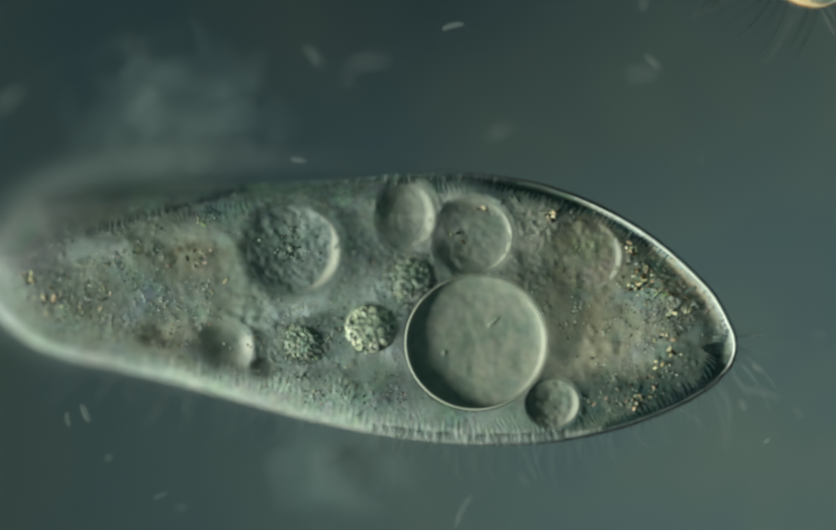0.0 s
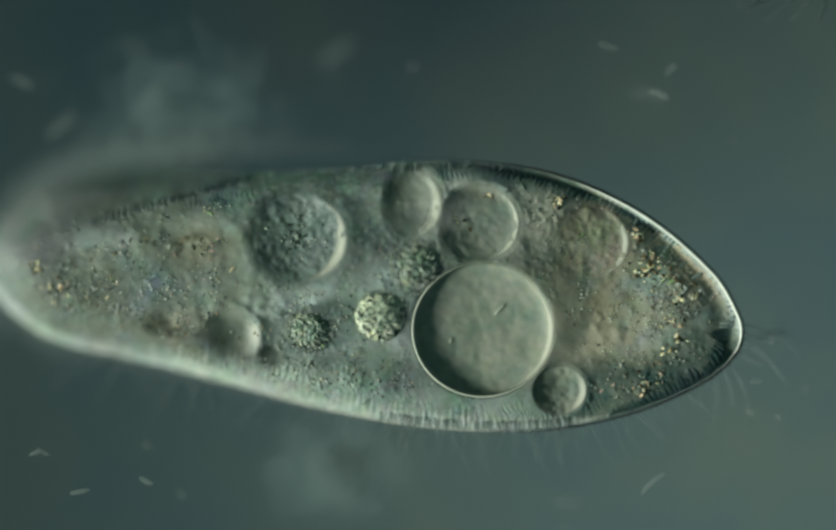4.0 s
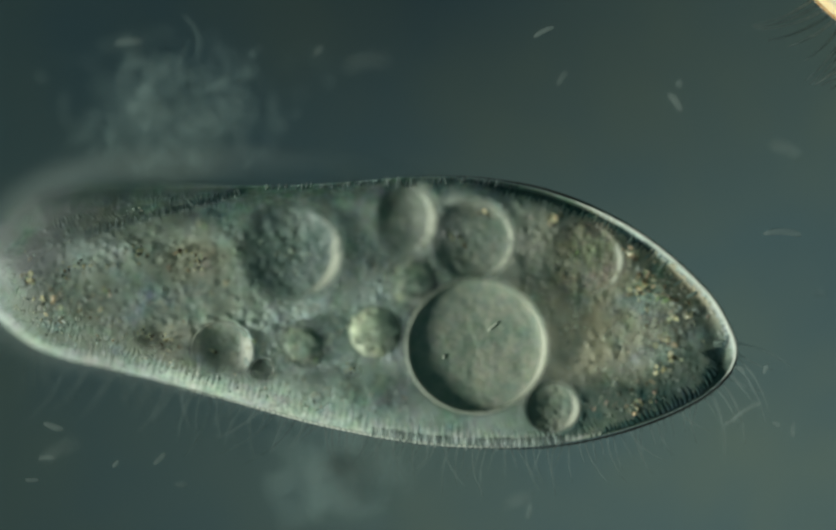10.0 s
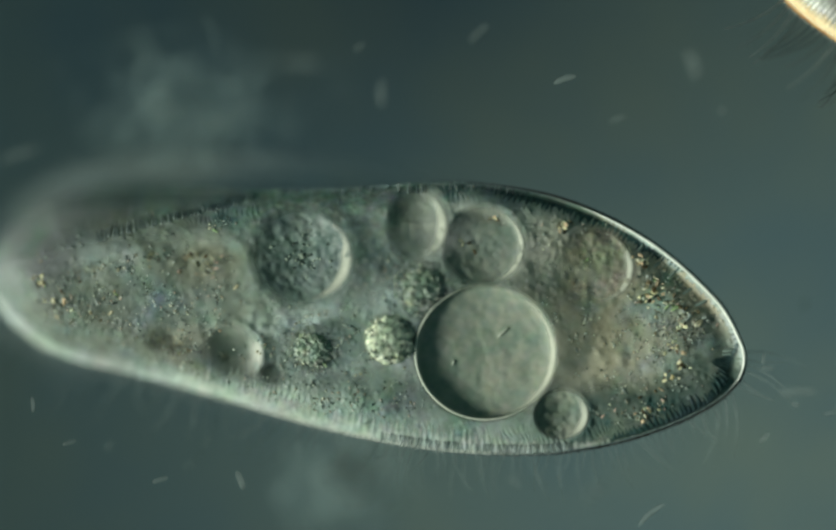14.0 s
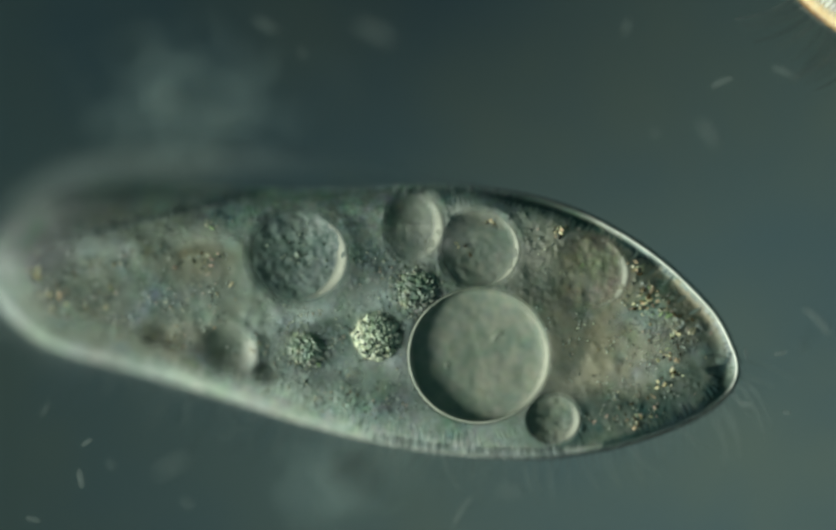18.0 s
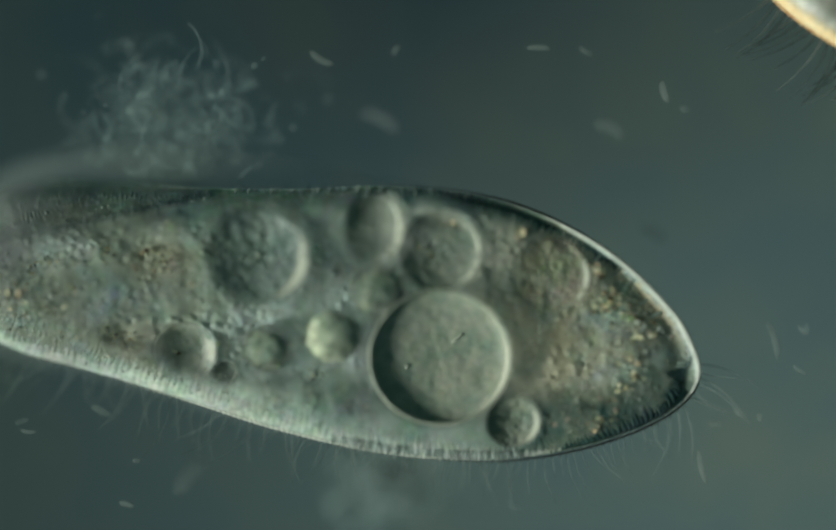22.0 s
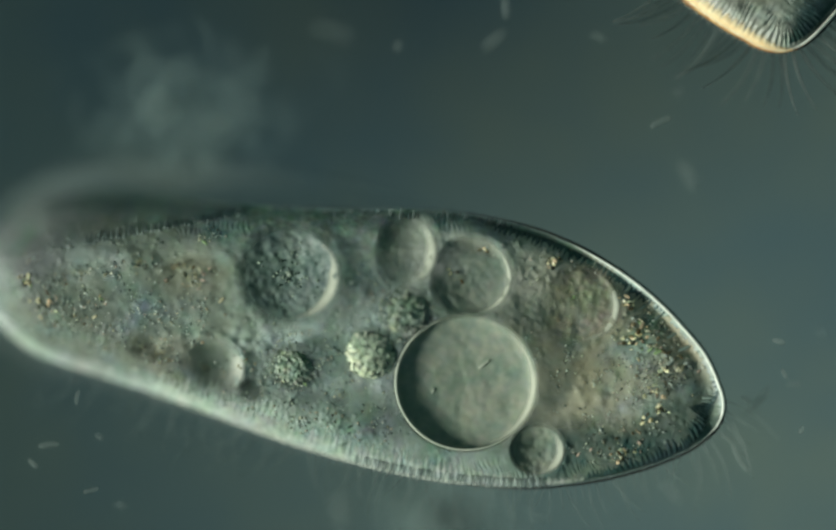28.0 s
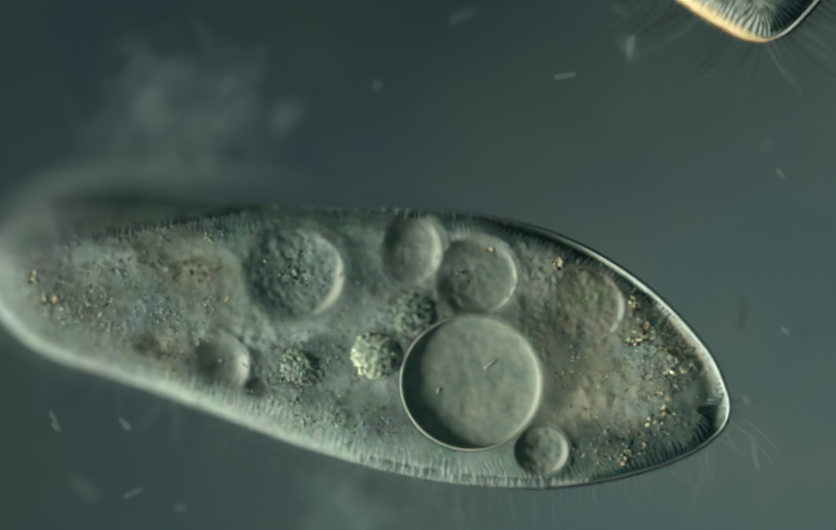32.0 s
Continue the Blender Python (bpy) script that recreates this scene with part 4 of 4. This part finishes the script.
    # the comb of short cilia along the fold of the back
    for n in range(37):
        px = 160 + 8 * n + rnd.uniform(-1.5, 1.5)
        x, y = loc(px, 474 - 0.288 * (px - 60) + rnd.uniform(-2, 2))
        a = Vector((-0.25, 0.97, 0))
        a.rotate(Euler((0, 0, rnd.uniform(-0.25, 0.15))))
        ends = form.height(np.array([x, x + a.x * 0.02]), np.array([y, y + a.y * 0.02]), 0)
        part("cilium", STUBS[rnd.randrange(3)], cell, m=Matrix.Translation((x, y, float(ends[0]) + 0.001)) @ turn_to(a) @ Matrix.Rotation(-math.atan2(float(ends[1] - ends[0]) + 0.004, 0.02), 4, "Y"))
    # fine granules of the cytoplasm, past counting
    spots = []
    for px, py, rx, ry, count in ((1240, 570, 70, 110, 330), (1150, 620, 130, 150, 160), (1080, 440, 110, 60, 130), (900, 400, 70, 40, 60), (240, 520, 200, 110, 400), (110, 570, 90, 80, 220),
                                  (330, 600, 130, 60, 170), (560, 640, 90, 60, 130), (770, 520, 70, 55, 130), (620, 740, 260, 40, 150), (660, 560, 130, 90, 90), (1200, 750, 90, 30, 110), (640, 690, 260, 80, 130)):
        for n in range(count):
            if not n or rnd.random() < 0.35:
                qx, qy = px + rnd.gauss(0, 0.5) * rx, py + rnd.gauss(0, 0.5) * ry
            else:
                qx, qy = qx + rnd.gauss(0, 7), qy + rnd.gauss(0, 7)
            if qx < 1335:
                spots.append(loc(qx, qy))
    spots = np.array(spots)
    top, low = form.edges(spots[:, 0])
    inner = (spots[:, 1] < top - 0.025) & (spots[:, 1] > low + 0.025)
    for c in dents[:2]:
        inner &= ((spots[:, 0] - c[0]) / c[2]) ** 2 + ((spots[:, 1] - c[1]) / c[3]) ** 2 > 1.1
    spots = spots[inner]
    verts, faces = [], []
    for (x, y), z in zip(spots, form.height(spots[:, 0], spots[:, 1], 0)):
        r, turn, base = rnd.uniform(0.0015, 0.0035), rnd.uniform(0, 3), len(verts)
        for a, b, c in ((1, 0, 0), (0, 0.7, 0), (-1, 0, 0), (0, -0.7, 0), (0, 0, 0.8), (0, 0, -0.8)):
            verts.append((x + r * (a * math.cos(turn) - b * math.sin(turn)), y + r * (a * math.sin(turn) + b * math.cos(turn)), z + r * c + 0.0006))
        faces += [(base + i, base + (i + 1) % 4, base + 4) for i in range(4)] + [(base + (i + 1) % 4, base + i, base + 5) for i in range(4)]
    tagged(part("granule_cloud", mesh_of("granule_cloud", verts, faces, GRANULE), cell, "fine pale, dark and brownish granules"), kind="stuff")
    # crystal clusters: bright plates with dark shards between them
    for px, py, wide, count in CLUSTERS:
        for n in range(count):
            x, y = loc(px + rnd.gauss(0, 0.5) * wide, py + rnd.gauss(0, 0.4) * wide)
            z = float(form.height(np.array([x]), np.array([y]), 0)[0]) + 0.001 if not 100 < px < 700 else float(deep.height(np.array([x]), np.array([y]), 0)[0]) + DEEP + 0.012
            s = rnd.uniform(0.005, 0.0100)
            part("crystal", PLATES[rnd.randrange(4) if n % 3 else 4 + rnd.randrange(2)], cell, m=pose(x, y, z + s * 0.2 * (n % 4), rnd.uniform(-30, 30), rnd.uniform(-30, 20), rnd.uniform(0, 360)) @ Matrix.Diagonal((s * rnd.uniform(0.8, 1.5), s * rnd.uniform(0.5, 0.9), s * 0.7, 1)))
    return cell


def second_ciliate():
    """Pivot at its blunt tip; it lies with its long axis away from the camera's lower edge."""
    stations = [(-0.86, 0.12, -0.12), (-0.6, 0.24, -0.23), (-0.4, 0.27, -0.24), (-0.25, 0.26, -0.22), (-0.15, 0.20, -0.195), (-0.08, 0.13, -0.13), (-0.03, 0.072, -0.068)]
    form = Form(stations, (-0.95, 0.0), (-0.7, 0.3, 0.04), [(-0.3, 0.03, 0.07, 0.07, 0.025, 0.6, 0.1, 0.3)], 31, (0.05, 0.05), lip=(-0.4, 0.1, 0.006), large=False)
    cell = ciliate("ciliate", "pale ciliate with a blunt tip and long spread cilia, drifting past", form, 420, 240, 0.014, 0.0095, 8, CORTEX, LONG_HAIRS, AMBER_FRINGE)
    part("ectoplasm", rim_band(form, 63, lambda p, d: (0.0, 0.027 * np.clip(0.35 - d[:, 1], 0, 1)), CREAM_FRINGE, 0.004), cell, "cream band along the edge, painted for its bright fringe")
    # the shaded right side of the tip, put in as a dark band
    part("cortex", rim_band(form, 64, lambda p, d: (0.013, 0.065 * np.clip((d[:, 1] - 0.05) / 0.3, 0, 1) * np.clip((p[:, 0] + 0.30) / 0.1, 0, 1) * np.clip((0.012 - p[:, 0]) / 0.03, 0, 1)), RIM_SHADE, 0.006), cell, "dark teal band inside the rim, shade put into colour")
    v = part("vacuole", bowl(form, -0.3, 0.03, 0.07, 0.07, 0.025, 0.6, MEMBRANE, 90, 0.001, 0.1), cell, m=pose(-0.3, 0.03, 0))
    part("rim", ring(form, -0.3, 0.03, 0.07, 0.07, 0.003, RIM), v)
    return cell


# ---- drifting matter ----
def debris(name, label, place, spread, count, seed, size=(0.02, 0.05), fibres=0):
    rnd = random.Random(seed)
    ob = new(name)
    ob.matrix_world = Matrix.Translation(place)
    tagged(ob, label, "debris", "drifting debris")
    flakes = [pebble(200 + k, FLOC, 0.35) for k in range(5)]
    for _ in range(count):
        p = (rnd.gauss(0, 0.45) * spread[0], rnd.gauss(0, 0.45) * spread[1], rnd.gauss(0, 0.4) * spread[2])
        s = rnd.uniform(*size)
        part("flake", flakes[rnd.randrange(5)], ob, m=pose(*p, rnd.uniform(-50, 50), rnd.uniform(-50, 50), rnd.uniform(0, 360)) @ Matrix.Diagonal((s, s * rnd.uniform(0.3, 0.8), s, 1)))
    arcs = []
    for k in range(4):
        r, sweep = (0.02, 0.03, 0.045, 0.06)[k], (5.0, 3.4, 2.4, 1.6)[k]
        arcs.append(mesh_of("fibre", *tube([Vector((r * math.cos(sweep * n / 12), r * math.sin(sweep * n / 12), 0)) for n in range(13)], [0.0019] * 13, 5), FLOC))
    for _ in range(fibres):
        p = (rnd.gauss(0, 0.42) * spread[0], rnd.gauss(0, 0.42) * spread[1], rnd.gauss(0, 0.4) * spread[2])
        part("fibre", arcs[rnd.randrange(4)], ob, m=pose(*p, rnd.uniform(-40, 40), rnd.uniform(-40, 40), rnd.uniform(0, 360)))
    return ob


slide()
CELL = main_ciliate()
OTHER = second_ciliate()
CLUMP = debris("debris_clump", "pale fluffy clump of debris, drifting in the water", at(320, 190, -0.1), (0.19, 0.13, 0.05), 420, 21, (0.006, 0.022), 170)
FAINT = debris("debris_clump", "faint pale floc, deep in the water", at(650, 890, -0.2), (0.12, 0.09, 0.02), 230, 22, (0.02, 0.05))


# ---- bacteria ----
def bacterium(label, length, radius, bend):
    ob = rod_mesh("bacterium", length * 0.85, radius * 0.85, GERM, bend * 0.5)
    return tagged(new("bacterium", ob), label, "bacterium", "swimming bacteria")


# height, length, radius, bend, then seconds and places in the camera's view
GERMS = [
    (0.02, 0.05, 0.0075, 0.006, "0:850,50 1:1238,80 2:1190,86 3:1255,100 6:1180,330 7:1457,47 8:1170,43 9:1270,270 10:1264,193 11:1234,230 12:1275,176 13:1150,90 14:1060,150 17:1103,139 18:1356,155 19:1335,250 20:1403,315 21:1406,193 22:1247,172 23:1255,260 24:1200,150 25:1339,197 28:1240,230 29:1245,268 30:1479,215 31:1400,280 32:1185,85"),
    (-0.03, 0.085, 0.0075, 0.012, "0:1430,740 1:1405,590 2:1532,150 3:1480,400 6:1440,745 7:1490,648 8:1400,622 9:1465,590 10:1468,440 11:1404,670 12:1457,337 13:1445,650 14:1500,740 17:1446,644 18:1534,605 19:1470,520 20:1479,616 21:1403,579 22:1450,640 23:1420,480 24:1400,600 25:1457,509 28:1420,750 29:1405,418 30:1430,560 31:1427,530 32:1390,590"),
    (0.0, 0.075, 0.006, 0.008, "0:870,960 1:1200,837 2:1100,900 3:1250,890 6:1160,960 7:1436,810 8:1313,780 9:1310,865 10:1400,772 11:1200,949 12:1290,900 13:1310,945 14:1223,966 17:835,955 18:870,960 19:1000,940 20:856,959 21:1100,960 22:1318,875 23:1380,800 24:1250,930 25:1380,900 28:1390,860 30:1440,900 32:1420,850"),
    (0.015, 0.045, 0.007, 0.0, "0:160,775 1:182,848 2:577,944 3:118,916 6:240,940 7:234,780 8:110,770 9:150,785 10:100,800 11:230,830 12:159,760 13:190,740 14:451,901 17:255,880 18:150,898 19:130,755 20:240,900 21:247,771 22:190,770 23:230,785 24:167,820 25:206,860 28:90,835 29:150,800 30:116,826 31:200,900 32:250,925"),
    (-0.05, 0.06, 0.007, 0.01, "0:585,105 1:97,107 2:190,64 3:21,187 6:75,60 7:52,90 8:300,30 9:325,10 10:240,80 12:534,155 13:265,70 14:719,172 17:852,17 18:500,40 19:365,110 20:400,80 21:560,60 22:603,107 23:850,130 24:536,58 25:450,90 28:930,75 29:998,32 30:706,193 31:1034,219 32:870,30"),
    (-0.02, 0.05, 0.006, 0.004, "0:1225,115 1:1105,146 2:1050,17 3:1373,112 6:490,15 7:760,15 8:933,160 9:840,120 10:1020,60 12:1180,60 14:900,60 17:953,86 18:1470,133 20:1180,120 21:1116,139 22:1010,90 23:775,60 25:740,40 28:950,12 29:840,50 30:245,43 31:300,60 32:1060,140"),
    (0.01, 0.035, 0.006, 0.0, "0:560,300 1:408,944 2:400,920 3:250,890 6:340,940 8:60,850 10:300,860 12:420,930 14:300,900 17:70,960 19:60,980 21:190,940 23:250,950 24:185,890 25:150,930 28:170,920 30:75,920 32:235,795"),
    (0.02, 0.03, 0.005, 0.0, "0:300,930 3:60,840 7:90,900 10:60,900 14:130,830 17:180,820 20:80,860 23:40,765 25:60,900 28:60,870 30:200,860 32:105,800"),
    (0.02, 0.028, 0.006, 0.0, "0:1420,690 3:1430,720 6:1385,700 7:1400,690 9:1380,620 11:1400,760 14:1440,690 17:1400,700 19:1400,810 21:1420,760 23:1350,790 25:1410,740 28:1400,750 30:1400,800 32:1400,750"),
    (0.02, 0.03, 0.006, 0.0, "0:1395,760 3:1390,760 6:1465,815 8:1430,700 10:1371,790 13:1450,825 15:1420,800 17:1470,640 20:1410,760 22:1339,794 25:1440,800 28:1460,640 30:1470,330 32:1465,325"),
    (-0.1, 0.07, 0.009, 0.015, "0:1210,140 3:1240,220 6:1160,60 9:1505,180 12:1350,420 14:1300,120 18:1330,250 20:1560,400 23:1000,190 25:1150,250 28:1290,330 29:1380,400 31:1440,600 32:1180,90"),
    (-0.12, 0.08, 0.010, 0.01, "0:12,185 3:130,230 6:60,320 9:120,850 12:60,820 14:32,290 18:320,880 20:420,900 23:330,900 25:520,920 28:640,960 30:560,900 32:160,920"),
    (-0.1, 0.06, 0.009, 0.012, "0:940,250 3:1010,930 6:1150,960 9:1040,940 12:900,960 14:1120,930 18:960,930 20:1060,950 23:1260,260 25:1180,330 28:1260,930 30:1160,960 32:860,980"),
    (-0.14, 0.09, 0.010, 0.02, "0:690,120 3:600,60 6:740,210 9:700,90 12:640,200 14:560,120 18:700,60 20:860,200 23:660,230 25:900,170 28:620,60 30:960,120 32:540,220"),
]


FILAMENT = tagged(new("bacterium", rod_mesh("bacterium", 0.27, 0.0065, GERM, 0.006)), "very long straight thread-like bacterium drifting by", "bacterium", "swimming bacteria")


def rows_of(k, height, text):
    rnd = random.Random(300 + k)
    turn, rows = rnd.uniform(-70, 70), []
    for item in text.split():
        t, place = item.split(":")
        x, y = map(float, place.split(","))
        rows.append((float(t), pose(*at(x, y, height + rnd.uniform(-0.02, 0.02)), 0, rnd.uniform(-12, 12), turn)))
        turn += rnd.uniform(-45, 45)
    return rows


BACTERIA = [bacterium(("long thin pale rod-shaped bacterium", "short pale rod-shaped bacterium")[g[1] < 0.055] + " swimming in the water", *g[1:4]) for g in GERMS]


# small ones that jitter about a place: where, height, and how far they stray
SWARM = [(1440, 640, 0.02, 60), (1500, 720, -0.02, 60), (1465, 790, 0.03, 50), (1530, 600, -0.06, 70), (1180, 90, -0.03, 110), (1330, 210, -0.05, 110),
         (700, 110, -0.05, 120), (90, 800, 0.02, 70), (220, 860, -0.02, 80), (330, 930, -0.04, 80), (980, 950, -0.05, 100)]
SMALL_GERMS = [rod_mesh("bacterium", l, r, GERM, b) for l, r, b in ((0.022, 0.0036, 0), (0.030, 0.0036, 0.003), (0.016, 0.0042, 0))]
SWIMMERS = [tagged(new("bacterium", SMALL_GERMS[k % 3]), "tiny faint rod-shaped bacterium jittering in the water", "bacterium", "swimming bacteria") for k in range(len(SWARM))]


def jitter(k, x, y, z, far):
    rnd = random.Random(500 + k)
    turn, rows, t = rnd.uniform(0, 180), [], 0.0
    while t < SECONDS + 1:
        turn += rnd.uniform(-60, 60)
        rows.append((min(t, SECONDS), pose(*at(x + rnd.gauss(0, 0.5) * far, y + rnd.gauss(0, 0.5) * far, z + rnd.uniform(-0.02, 0.02)), 0, rnd.uniform(-20, 20), turn)))
        t += rnd.uniform(0.7, 1.6)
    return rows


# ---- movement ----
# seconds, place of the large vacuole's middle in the camera's view, turn clockwise
CELL_PATH = [
    (0, 895, 642, 0), (0.5, 898, 642, 0), (1, 901, 622, 0), (1.5, 903, 614, 0), (2, 904, 611, 0), (2.5, 907, 612, 0), (3, 901, 618, -0.1),
    (3.5, 904, 618, -0.2), (5.5, 916, 621, -0.5), (6, 918, 622, -0.6), (7, 921, 621, -0.6), (7.5, 922, 617, -0.6), (8, 834, 611, 0.2),
    (8.5, 855, 623, 0.1), (9, 877, 635, 0.1), (9.5, 889, 642, 0.2), (10, 895, 649, 0.4), (11, 897, 661, 0.9), (12, 902, 665, 1.1),
    (13, 908, 664, 0.9), (14, 913, 661, 0.9), (14.5, 911, 661, 0.9), (16.5, 891, 660, 1.7), (17, 898, 662, 1.9), (18, 901, 667, 2.2),
    (19, 899, 672, 2.5), (19.5, 897, 675, 2.5), (20, 896, 677, 2.6), (21, 893, 672, 2.8), (21.5, 838, 670, 2.8), (22, 826, 670, 2.6),
    (22.5, 836, 671, 2.4), (23, 855, 664, 2.1), (23.5, 861, 679, 2.8), (24, 866, 688, 3.3), (25, 880, 698, 4.0), (25.5, 884, 702, 4.3),
    (27.5, 870, 720, 4.9), (28, 876, 718, 4.9), (29, 879, 719, 5.0), (30, 881, 720, 5.2), (31, 883, 722, 5.3), (32, 886, 718, 5.3)]
# seconds, place of the second ciliate's tip
OTHER_PATH = [(0, 1540, 12), (1, 1545, -18), (2, 1550, -18), (3, 1550, -20), (5, 1640, -60), (8.5, 1790, 60), (9.5, 1770, 120), (10.5, 1717, 125), (12, 1654, 125), (13, 1712, 125), (14, 1692, 125), (15.5, 1720, 130), (17, 1810, 130), (18, 1718, 120), (19, 1667, 120), (20, 1650, 125), (21, 1676, 120), (22, 1665, 122), (23, 1634, 124), (24, 1618, 125), (25, 1579, 126), (25.5, 1570, 122), (27.5, 1490, 96), (28, 1472, 97), (29, 1452, 90), (30, 1444, 76), (31, 1438, 84), (32, 1436, 77)]


# seconds, rise of the far end towards the objective in degrees
PITCH = [(0, 0), (7.5, 0), (8, 1.6), (9, 1.5), (10, 1.2), (11, 1.0), (12, 0.7), (13, 0.2), (14.5, 0), (17, -0.3), (19, -0.8), (20, -0.2), (21, 0.8), (22, 1.5), (23, 1.8), (23.5, 1.7),
         (24, 1.4), (25, 0.7), (25.5, 0.5), (27.5, 0.1), (32, 0)]
CLUMP_PATH = [(0, 330, 195, -0.145), (7.5, 340, 190, -0.145), (8, 318, 188, -0.12), (9, 322, 185, -0.11), (11, 330, 195, -0.12), (13, 345, 190, -0.14), (17, 350, 180, -0.155), (19.5, 360, 178, -0.155),
              (21, 335, 195, -0.13), (23, 320, 205, -0.06), (24, 325, 200, -0.1), (25.5, 335, 190, -0.13), (28, 345, 190, -0.145), (32, 340, 190, -0.145)]


def pitch_at(t):
    return float(np.interp(t, [p[0] for p in PITCH], [p[1] for p in PITCH]))


def motions():
    walk(CELL, [(t, pose(*at(x, y), 0, pitch_at(t), -a)) for t, x, y, a in CELL_PATH])
    walk(OTHER, [(t, pose(*at(x, y, 0.016), 0, 0, -82)) for t, x, y in OTHER_PATH])
    walk(CLUMP, [(t, pose(*at(x + 8, y + 18, z), 0, 0, 3 * math.sin(t / 4))) for t, x, y, z in CLUMP_PATH])
    walk(FAINT, [(t, pose(*at(x, y, -0.2), 0, 0, t)) for t, x, y in ((0, 650, 880), (8, 640, 890), (14, 650, 900), (21, 660, 890), (22, 740, 905), (23, 1000, 905), (24, 780, 960), (25.5, 640, 900), (28, 840, 985), (32, 700, 930))])
    ball, x, y, z = MOVING["ball"]
    walk(ball, [(t, pose(x + dx / 1000, y + dy / 1000, z, 0, 0, turn)) for t, dx, dy, turn in
                ((0, 0, 0, 0), (3, 4, 0, 10), (6, 10, 0, 25), (9, 6, 0, 40), (13, 20, -5, 55), (19, 3, 4, 80), (23, -4, 4, 100), (28, 17, 13, 120), (32, 17, 10, 130))])
    for k, (ob, g) in enumerate(zip(BACTERIA, GERMS)):
        walk(ob, rows_of(k, g[0], g[4]))
    for k, (ob, place) in enumerate(zip(SWIMMERS, SWARM)):
        walk(ob, jitter(k, *place))
    walk(FILAMENT, [(t, pose(*at(x, y, z), 0, 0, turn)) for t, x, y, z, turn in
                    ((0, -600, -500, -0.1, 10), (24.6, -500, -300, -0.1, 10), (25.4, 430, 112, 0.0, -18), (25.5, 495, 142, 0.01, -20), (26.6, 1000, -400, -0.05, -10), (32, 1100, -600, -0.1, 0))])
    # the beat of the cilia round the fore end and under the belly
    for k, (ob, m) in enumerate(MOVING["cilia"]):
        walk(ob, [(t, m @ pose(0, 0, 0, 0, 0, 14 * math.sin(2.4 * t + 0.7 * k))) for t in [0.5 * n for n in range(65)]])


motions()
